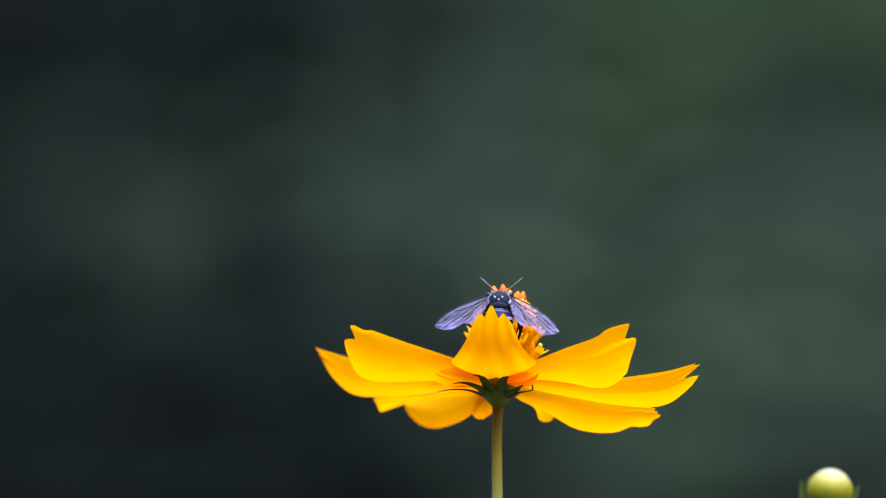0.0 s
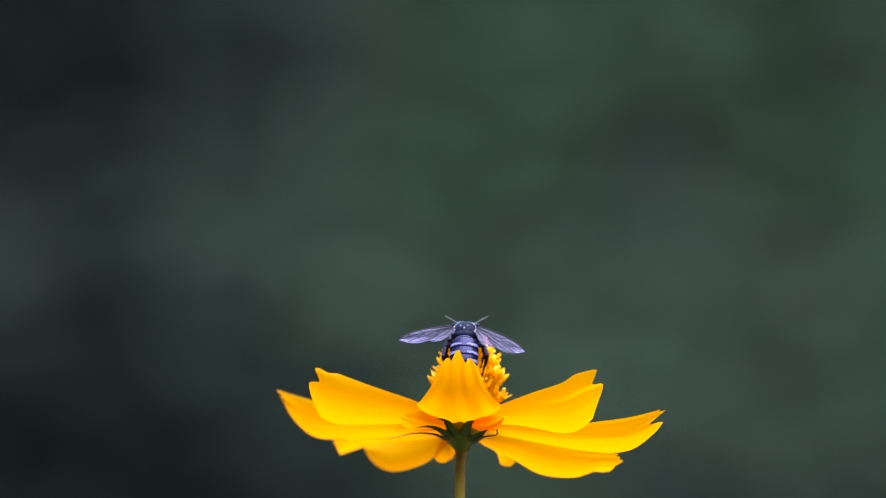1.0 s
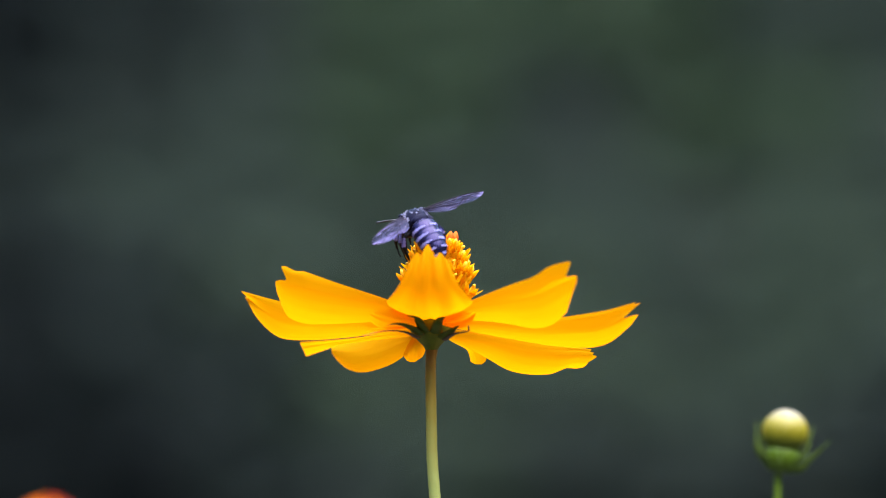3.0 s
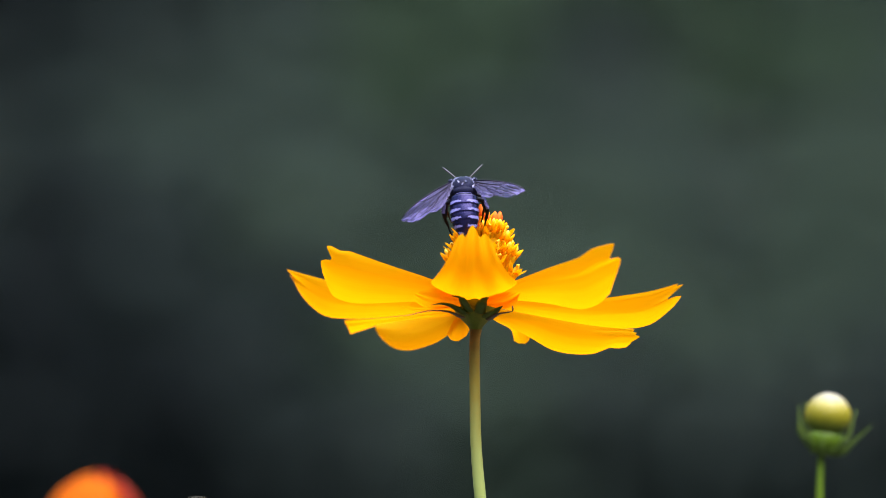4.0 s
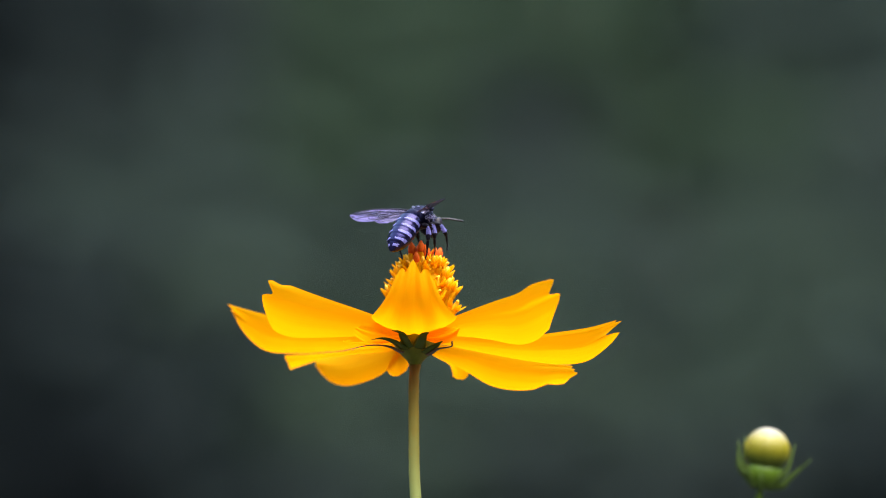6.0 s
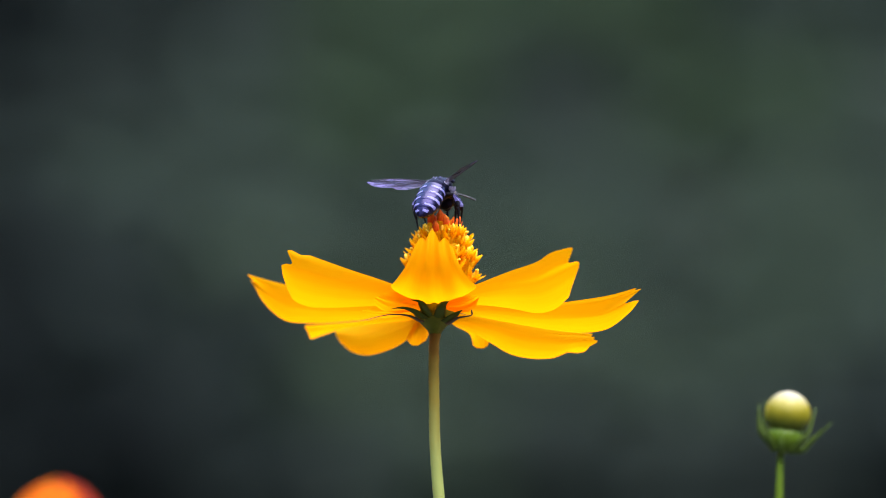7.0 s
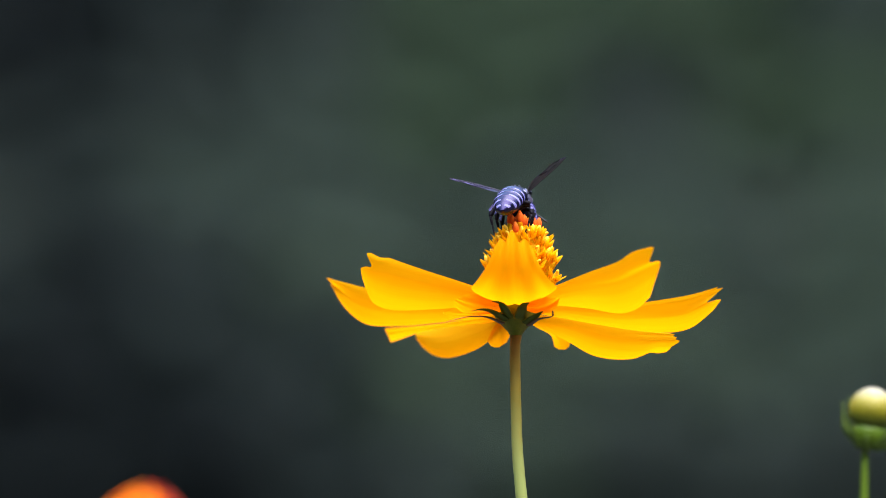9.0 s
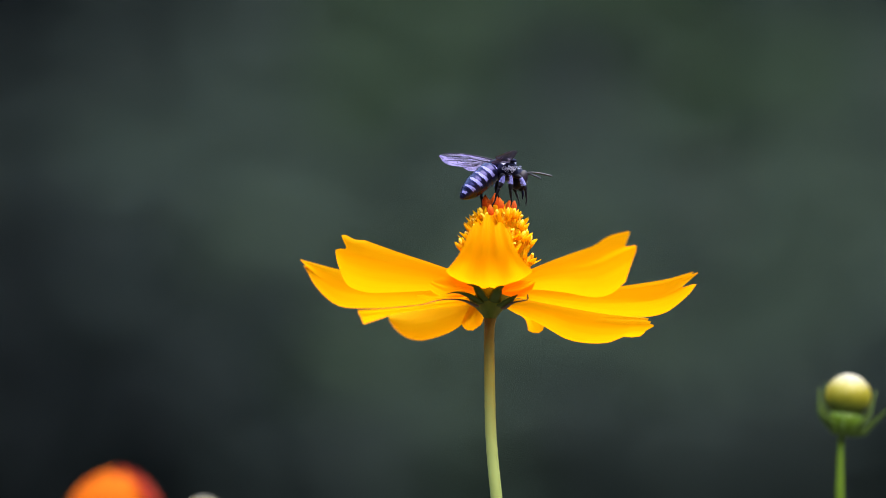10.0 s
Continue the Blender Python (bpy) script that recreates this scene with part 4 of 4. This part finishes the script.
def bee():
    b = thing("bee", pose(0, 0, 0.63) @ Matrix.Scale(1.08, 4), "blue-banded black cuckoo bee with smoky violet wings", "bee")
    rnd = random.Random(3)
    # abdomen: overlapping plates, each with a pair of blue bars
    bm = bmesh.new()
    segs, rings, fine = 72, [], 12
    plates = 6
    bend = Matrix.Translation(mm(0, -1.2, 0.15)) @ Matrix.Rotation(radians(36), 4, "X") @ Matrix.Translation(mm(0, 1.2, 0.2))
    for i in range(plates * fine + 1):
        s = i / (plates * fine)
        y = -1.2 - 6.9 * s
        w = 1.98 * min(1, (0.42 + s * 3.6)) * (1 - max(0, (s - 0.36) / 0.64) ** 3.0 * 0.84)
        w = w * 0.975 + 0.10 * ((s * plates) % 1.0) * (w / 2.35)
        zc = -0.25 - 0.5 * s * s
        rings.append([bm.verts.new(bend @ mm(w * math.sin(a), y + 0.25 * math.cos(a) * (0.5 - s), zc + w * 0.78 * math.cos(a))) for a in [2 * math.pi * j / segs for j in range(segs)]])
    hairs = []
    for i, (r0, r1) in enumerate(zip(rings, rings[1:])):
        k, ph = i // fine, (i % fine + 0.5) / fine
        for j in range(segs):
            f = bm.faces.new((r0[j], r1[j], r1[(j + 1) % segs], r0[(j + 1) % segs]))
            ang = ((j + 0.5) / segs * 360 + 180) % 360 - 180
            a = abs(ang)
            rag = noise.noise(Vector((ang * 0.09, i * 0.5, 3))) + 0.6 * noise.noise(Vector((ang * 0.3, i * 1.1, 7)))
            inner = (0, 13, 15, 14, 14, 14)[k] + 4 * rag
            outer = (104, 106, 104, 100, 96, 70)[k] + 6 * rag
            thick = (0.14, 0.14, 0.135, 0.135, 0.13, 0.13)[k] * (0.55 + 1.0 * min(a, 80) / 80) + 0.03 * rag
            centre = (0.46, 0.66, 0.68, 0.68, 0.66, 0.4)[k] - 0.10 * (a / 80) ** 2
            # unbroken band on the first plate: blue hair, with the plate's sheen painted in
            if k == 0:
                inner, thick = 0, 0.6 * thick
            if inner < a < outer and abs(ph - centre) < thick:
                f.material_index = 1
                if rnd.random() < 0.07:
                    hairs.append((f.calc_center_median() * 1000, radians(ang)))
    bm.faces.new(rings[0])
    bm.faces.new(rings[-1][::-1])
    for p, a in hairs:
        tuft(bm, p, (math.sin(a), -0.1, math.cos(a)), 0.10, rnd, 1, 0.16, 1)
    part("abdomen", bm, [ABDOMEN, BLUE], b, "shiny blue-black abdomen with pale blue bars")
    bm = bmesh.new()
    blob(bm, mm(0, 0, -0.1), mm(1.95, 1.95, 1.72), rings=36, segs=56, lumps=0.03)
    blob(bm, mm(0, -1.45, 0.45), mm(1.35, 0.75, 0.75), rings=20, segs=30)
    spots = [(Vector(p), r) for p, r in (((-1.35, 1.15, 0.95), 0.40), ((-0.5, 1.45, 1.0), 0.26), ((0.5, 1.45, 1.0), 0.26), ((1.35, 1.15, 0.95), 0.40), ((0, 1.7, 0.8), 0.2), ((-0.6, -0.5, 1.62), 0.22), ((0.6, -0.5, 1.62), 0.22), ((-0.75, 0.85, 1.42), 0.20), ((0.75, 0.85, 1.42), 0.20), ((-1.3, 0.3, 1.28), 0.22), ((1.3, 0.3, 1.28), 0.22), ((0, -1.0, 1.5), 0.16),
                                         ((-1.7, 0.0, 0.95), 0.36), ((1.7, 0.0, 0.95), 0.36), ((-1.6, -0.7, 0.7), 0.36), ((1.6, -0.7, 0.7), 0.36))]
    for f in list(bm.faces):
        c = f.calc_center_median() * 1000
        if any((c - p).length < r * (1 + 0.5 * noise.noise(c * 3)) for p, r in spots):
            f.material_index = 1
            tuft(bm, c * 1.01, c, 0.08, rnd, 3, 0.2, 1)
    for side in (-1, 1):
        for q in range(5):
            tuft(bm, (side * 1.95, 0.9 - 0.4 * q, -0.1 - 0.25 * (q % 2)), (side, 0, -0.1), 0.34, rnd, 34, 0.34, 1)
        blob(bm, mm(side * 1.72, 0.75, 0.95), mm(0.34, 0.5, 0.28), rings=8, segs=12)
        tuft(bm, (side * 1.72, 0.75, 1.1), (side * 0.4, 0.2, 1), 0.30, rnd, 26, 0.20, 1)
    part("thorax", bm, [CUTICLE, WHITE], b, "black thorax with white hair spots")
    bm = bmesh.new()
    tilt = Matrix.Rotation(radians(-18), 4, "X")
    blob(bm, mm(0, 2.2, -1.5), mm(1.7, 0.95, 1.5), tilt, 16, 22, 0.02)
    blob(bm, mm(0, 2.65, -2.55), mm(0.75, 0.5, 0.65), tilt, 10, 14)
    tube(bm, [mm(0, 2.75, -2.8), mm(0, 2.85, -3.6), mm(0, 2.75, -4.3)], [0.00022, 0.00018, 0.00008], 7)
    for x, y, z in ((0, 3.15, -1.35), (-0.5, 3.1, -1.75), (0.5, 3.1, -1.75), (-0.4, 2.35, 0.05), (0.4, 2.35, 0.05)):
        tuft(bm, (x, y, z), (0, 1, 0.3), 0.32, rnd, 22, 0.3, 1)
    head = part("head", bm, [CUTICLE, WHITE], b, "black head with pale face hair")
    for side in (-1, 1):
        bm = bmesh.new()
        blob(bm, mm(side * 1.32, 2.3, -1.4), mm(0.55, 0.72, 1.15), tilt, 12, 16)
        part("eye", bm, EYE, head)
    for side in (-1, 1):
        bm = bmesh.new()
        line = smooth_path([mm(0, 0, 0), mm(side * 0.3, 0.4, 0.45), mm(side * 1.1, 1.5, 0.7), mm(side * 2.1, 3.1, 0.75)], 6)
        tube(bm, line, [0.00010 if i < 6 else 0.00013 for i in range(len(line))], 7)
        ANT[side] = part("antenna", bm, ANTENNA, b)
        ANT[side].location = mm(side * 0.4, 3.0, -0.9)
    for side in (-1, 1):
        bm = wing_shape(True, side)
        WINGS[side] = part("wing", bm, WING, b, "smoky translucent wing with a violet sheen")
        part("hind_wing", wing_shape(False, side), WING, WINGS[side])
        wing_veins(side, WINGS[side])
        WINGS[side].location = mm(side * 1.65, 0.45, 0.95)
    for side in (-1, 1):
        for k, (joints, stout) in enumerate(HIPS):
            LEGS[side, k] = part("leg", bee_leg(side, joints, stout), [LEG, BLUE], b, "black leg with pale hair")
            LEGS[side, k].location = mm(side * joints[0][0], joints[0][1], joints[0][2])
    return b


# ---- ground and the shrubs behind ----
def ground():
    bm = bmesh.new()
    for i in range(61):
        for j in range(61):
            x, y = ((i - 30) / 30), ((j - 30) / 30)
            X, Y = math.copysign(abs(x) ** 3, x) * 900, math.copysign(abs(y) ** 3, y) * 900
            near = max(0.0, 1 - math.hypot(X, Y) / 40)
            bm.verts.new((X, Y, 0.03 * near * noise.noise(Vector((X * 1.5, Y * 1.5, 0)))))
    bm.verts.ensure_lookup_table()
    for i in range(60):
        for j in range(60):
            a = i * 61 + j
            bm.faces.new((bm.verts[a], bm.verts[a + 61], bm.verts[a + 62], bm.verts[a + 1]))
    tagged(part("ground", bm, SOIL, None), "dark garden soil with leaf litter", "ground", kind="structure")


def leaves(bm, rnd, centre, size, count, length):
    """Folded pointed leaves scattered evenly through a crown with a ragged edge."""
    made = 0
    while made < count:
        d = Vector((rnd.uniform(-1.15, 1.15), rnd.uniform(-1.15, 1.15), rnd.uniform(-1.15, 1.15)))
        p = Vector(centre) + Vector((d.x * size[0], d.y * size[1], d.z * size[2]))
        reach = 1 + 0.30 * noise.noise(p * 7) + rnd.uniform(-0.12, 0.12)
        if (abs(d.x) ** 4 + abs(d.y) ** 4 + abs(d.z) ** 4) ** 0.25 > reach:
            continue
        made += 1
        way = Vector((rnd.gauss(0, 1), rnd.gauss(0, 1) - 0.5, rnd.gauss(0, 0.7) - 0.25)).normalized()
        s = way.cross(Vector((rnd.uniform(-0.8, 0.8), rnd.uniform(-1.2, 0.4), 1))).normalized()
        up = s.cross(way)
        n = length * rnd.uniform(0.7, 1.3)
        a, m1, t = (bm.verts.new(p + q) for q in (Vector(), way * n * 0.45 - up * n * 0.05, way * n - up * n * 0.12))
        l1, r1 = bm.verts.new(p + way * n * 0.42 + s * n * 0.22 + up * n * 0.05), bm.verts.new(p + way * n * 0.42 - s * n * 0.22 + up * n * 0.05)
        for q in ((a, l1, m1), (a, m1, r1), (l1, t, m1), (m1, t, r1)):
            bm.faces.new(q)


def shrub(x, y, z, size, mat, label, seed, count, length):
    """Stems from the soil with twigs, and one crown of leaves."""
    rnd = random.Random(seed)
    s = thing("shrub", pose(x, y, 0), label, "shrub", "shrubs behind the bed")
    for k in range(3):
        bm = bmesh.new()
        a = rnd.uniform(0, 6.28)
        end = Vector((size[0] * 0.6 * math.cos(a), size[1] * 0.6 * math.sin(a), z + size[2] * rnd.uniform(0.2, 0.7)))
        line = smooth_path([(0.02 * k, 0.01 * k, -0.03), end * 0.4 + Vector((0.03, 0.02, 0.1 * z)), end * 0.8, end], 4)
        tube(bm, line, [0.011 * (1 - 0.8 * i / len(line)) for i in range(len(line))], 6)
        part("branch", bm, BARK, s)
    bm = bmesh.new()
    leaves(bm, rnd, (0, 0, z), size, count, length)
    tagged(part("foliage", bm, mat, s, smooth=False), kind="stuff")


def hedge():
    """The thicket that closes the view behind the shrubs, its shade put into the leaf colour; it runs on unseen round
    the bed.
    """
    h = thing("hedge", pose(0, 0, 0), "thicket closing the garden, coloured as in deep shade, unseen behind the camera", "hedge", kind="")
    bm = bmesh.new()
    n, rows = 96, 14
    grid = []
    for i in range(n):
        a = 2 * math.pi * i / n
        col = []
        for j in range(rows + 1):
            q = j / rows
            r = 5.4 + 0.4 * noise.noise(Vector((math.cos(a) * 5, math.sin(a) * 5, q * 3))) + 0.9 * q ** 4
            # raised on the unseen sides and behind the camera to hold back sky light
            tall = 3.4 + 0.9 * min(1.0, max(0.0, 0.35 - math.sin(a)))
            hgt = tall * q + 0.25 * noise.noise(Vector((a * 4, 3, 1))) * q
            col.append(bm.verts.new((r * math.cos(a), r * math.sin(a), hgt - 0.05)))
        grid.append(col)
    for i in range(n):
        for j in range(rows):
            bm.faces.new((grid[i][j], grid[i][j + 1], grid[(i + 1) % n][j + 1], grid[(i + 1) % n][j]))
    for f in bm.faces:
        f.normal_flip()
    part("inner_growth", bm, LEAF_IN_SHADE, h)
    rnd = random.Random(77)
    bm = bmesh.new()
    for i in range(220):
        a = rnd.uniform(0, 6.283)
        tall = 3.2 + 0.9 * min(1.0, max(0.0, 0.35 - math.sin(a)))
        leaves(bm, rnd, (5.3 * math.cos(a), 5.3 * math.sin(a), rnd.uniform(0.1, tall)), (0.5, 0.4, 0.4), 160, 0.09)
    tagged(part("foliage", bm, LEAF_IN_SHADE, h, smooth=False), kind="stuff")


WINGS, ANT, LEGS = {}, {}, {}
ground()
hedge()
# the planting behind the bed, a stretch of 9 cm each from the dark end on: leaf colours, with light and shade put in,
# from the tallest shrubs at the back to the lowest in front
PLANTING_TONES = ("hhhhhh", "hgghhh", "hgfghh", "hgghhh", "gfeggh", "feemgg", "nnemcf", "nnemmm", "nfemmf", "nneemf", "enmmmf", "eeemeg", "dedfff", "dffffg")
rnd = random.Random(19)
for k, column in enumerate(PLANTING_TONES):
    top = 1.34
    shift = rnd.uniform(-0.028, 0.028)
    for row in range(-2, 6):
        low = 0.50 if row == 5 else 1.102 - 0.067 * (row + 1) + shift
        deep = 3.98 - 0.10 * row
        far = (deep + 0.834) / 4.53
        mat, label = LEAF_TONES[column[max(row, 0)]]
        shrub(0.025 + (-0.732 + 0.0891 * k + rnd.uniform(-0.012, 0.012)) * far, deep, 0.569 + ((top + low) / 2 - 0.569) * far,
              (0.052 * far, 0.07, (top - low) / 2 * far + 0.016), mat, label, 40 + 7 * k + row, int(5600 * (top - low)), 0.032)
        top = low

main_flower()
bud = flower_bud(pose(0.05096, -0.0355, 0.60261, 0, 8, 0), "pale yellow-green flower bud with green bracts")
bud_stem(bud, [(0.0499, -0.0355, 0.5971), (0.0497, -0.0355, 0.5914), (0.0497, -0.0353, 0.5864), (0.0506, -0.034, 0.56), (0.054, -0.03, 0.40), (0.050, -0.028, 0.2), (0.048, -0.028, -0.02)])
orange = orange_flower(pose(-0.0726, 0.150, 0.5838, 4, 6, 20))
small = flower_bud(pose(-0.0545, 0.155, 0.5902, 0, -4, 70), "small pale flower bud beside the orange flower", 0.0034)
bud_stem(small, [(-0.0547, 0.155, 0.5846), (-0.0545, 0.155, 0.565), (-0.0515, 0.155, 0.4), (-0.0525, 0.155, -0.02)])
bee_thing = bee()
BUD_REST = bud.matrix_world.copy()


# ---- what moves: seconds, place of the thorax, yaw, pitch, sideways lean ----
BEE = [
    (0.0, -0.00001, -0.00200, 0.63246, 0, 40, 0),
    (0.5, -0.00041, -0.00200, 0.63380, 0, 36, 0),
    (1.0, -0.00005, -0.00100, 0.63468, 0, 30, 0),
    (1.4, -0.00040, -0.00100, 0.63593, -2, 32, 0),
    (1.5, -0.00095, -0.00100, 0.63653, -2, 30, 0),
    (2.0, -0.00118, -0.00100, 0.63568, -2, 30, 0),
    (3.3, -0.00316, 0.00000, 0.63600, 28, 27, -24),
    (3.5, -0.00318, 0.00000, 0.63565, 25, 27, -22),
    (3.8, -0.00296, 0.00000, 0.63600, 14, 30, -12),
    (4.0, -0.00236, 0.00000, 0.63777, 0, 34, -4),
    (4.5, -0.00201, 0.00100, 0.63737, -2, 18, 0),
    (4.7, -0.00206, 0.00100, 0.63710, -4, 20, 0),
    (5.0, -0.00067, 0.00200, 0.63973, -16, 24, 0),
    (5.3, -0.00014, 0.00300, 0.63992, -34, 20, 0),
    (5.5, 0.00009, 0.00300, 0.63928, -44, 10, 0),
    (5.7, -0.00014, 0.00300, 0.63919, -44, 10, 0),
    (6.8, -0.00006, 0.00400, 0.63959, -22, 2, 0),
    (7.0, -0.00006, 0.00400, 0.63899, -22, 2, 0),
    (7.5, 0.00014, 0.00500, 0.63875, -6, -8, 0),
    (8.0, -0.00115, 0.00600, 0.63810, 0, -9, 0),
    (8.5, -0.00155, 0.00600, 0.63812, -4, -8, 0),
    (9.0, -0.00048, 0.00700, 0.63790, -14, -15, 0),
    (9.5, -0.00037, 0.00700, 0.63790, -14, -15, 0),
    (9.8, 0.00012, 0.00500, 0.63991, -45, 6, 0),
    (10.0, 0.00143, 0.00500, 0.63957, -66, 1, 0),
]
WING_LEFT = [
    (0, 25, -12, 5),
    (0.5, 31, -15, 0),
    (1, 25, 0, 0),
    (1.4, 49, -15, 0),
    (1.5, 43, -6, 0),
    (2, 40, -6, 0),
    (3.3, 24, -2, 0),
    (3.5, 25, 0, 0),
    (3.8, 22, -10, 0),
    (4, 22, -21, 5),
    (4.5, 19, -9, 18),
    (4.7, 22, 0, 18),
    (5, 10, 3, 10),
    (5.3, 22, 18, 20),
    (5.5, 37, 9, 28),
    (5.7, 37, 6, 28),
    (6.8, 16, 3, 22),
    (7, 19, 3, 22),
    (7.5, 22, 18, 30),
    (8, 28, 9, 20),
    (8.5, 19, 6, 22),
    (9, 34, 5, 23),
    (9.5, 28, 4, 26),
    (9.8, 37, 6, 30),
    (10, 61, 12, 36),
]
WING_RIGHT = [
    (0, 28, -18, 5),
    (0.5, 25, -15, 0),
    (1, 31, -9, 0),
    (1.4, 13, -18, 0),
    (1.5, 16, -3, 0),
    (2, 16, 6, 0),
    (3.3, 22, 8, 0),
    (3.5, 22, 7, 0),
    (3.8, 32, 10, 0),
    (4, 31, 6, 5),
    (4.5, 28, 12, 18),
    (4.7, 28, 15, 18),
    (5, 34, -6, 5),
    (5.3, 34, 6, 8),
    (5.5, 25, 9, 10),
    (5.7, 28, 9, 10),
    (6.8, 31, 18, 18),
    (7, 34, 18, 18),
    (7.5, 19, 12, 20),
    (8, 37, 21, 26),
    (8.5, 28, 24, 28),
    (9, 31, 24, 25),
    (9.5, 31, 21, 25),
    (9.8, 22, 6, 10),
    (10, 16, 6, 15),
]
ANTENNAE = [
    (0, 10, 10),
    (1, 0, 10),
    (2, -8, 15),
    (3.3, -5, 20),
    (4, 10, 5),
    (5.5, -15, 15),
    (9.5, -30, 10),
    (10, -18, -8),
]
# the orange flower: seconds, shift of its head to the side and up, millimetres
SWAY = [(0, -1.6, 0.3), (2, -1.6, 0.3), (3.5, -1.3, 1.2), (4, -0.6, -0.4), (5.5, 1.3, 0.0), (7, -0.2, 0.1), (7.5, -0.5, -0.5), (8.5, 0.3, -1.0), (9, 0.8, 0.7),
        (9.5, 0.4, 0.0), (10, 1.9, -0.4)]
# the bud: seconds, shift to the side and up, millimetres
BUD_SWAY = [(0, -0.72, 0.24), (0.5, -0.66, -0.30), (1.5, -0.42, -0.30), (2, -0.19, -0.17), (3.5, -0.24, -0.34), (4.5, 0.13, -0.30), (5.5, 0.19, -0.38), (7, 0.38, 0.22),
            (8, 0.37, 0.39), (10, 0.27, 0.43)]


# how lively the legs step: seconds, share
STEPS = ((0, 2, 3, 4, 5, 6, 7, 8.5, 9.5, 10), (0.4, 0.8, 1, 1, 1, 0.8, 0.8, 0.5, 0.8, 1))


def wing_pose(side, sweep, lift, twist):
    base = mm(side * 1.65, 0.45, 0.95)
    return Matrix.Translation(base) @ pose(0, 0, 0, 0, 0, -side * sweep) @ pose(0, 0, 0, 0, -side * lift, 0) @ pose(0, 0, 0, twist, 0, 0)


def antenna_pose(side, lift, spread):
    return Matrix.Translation(mm(side * 0.4, 3.0, -0.9)) @ pose(0, 0, 0, lift, 0, -side * spread)


# the right hind leg is stretched out sideways for a while: seconds, degrees
SPLAY = ((0, 6.8, 7.25, 7.6, 7.9, 10), (0, 0, 34, 52, 0, 0))


def motions():
    walk(bee_thing, [(t, pose(x, y, z, 0, lean, 0) @ pose(0, 0, 0, 0, 0, yaw) @ pose(0, 0, 0, pitch)) for t, x, y, z, yaw, pitch, lean in BEE])
    walk(orange, [(t, Matrix.Translation(orange.location) @ pose(0, 0, dz * 0.001, 0, math.degrees(dx / 600))) for t, dx, dz in SWAY])
    walk(bud, [(t, Matrix.Translation(mm(dx, 0, dz)) @ BUD_REST) for t, dx, dz in BUD_SWAY])
    for (side, k), leg in LEGS.items():
        steps = [(0.25 * i, 7 * math.sin(2.1 * i + 2.1 * k + 1.6 * side) * pace) for i, pace in enumerate(np.interp(np.arange(41) * 0.25, STEPS[0], STEPS[1]))]
        hip = mm(side * HIPS[k][0][0][0], HIPS[k][0][0][1], HIPS[k][0][0][2])
        trail = np.interp([t for t, _ in steps], (0, 9.4, 9.8, 10), (0, 0, 14, 20)) if (side, k) == (1, 2) else [0] * len(steps)
        splay = np.interp([t for t, _ in steps], *SPLAY) if (side, k) == (1, 2) else [0] * len(steps)
        walk(leg, [(t, Matrix.Translation(hip) @ pose(0, 0, 0, 0.8 * a - float(back), -float(out), side * a)) for (t, a), back, out in zip(steps, trail, splay)])
    for side, rows in ((-1, WING_LEFT), (1, WING_RIGHT)):
        walk(WINGS[side], [(t, wing_pose(side, *w)) for t, *w in rows])
        walk(ANT[side], [(t, antenna_pose(side, *w)) for t, *w in ANTENNAE])


motions()
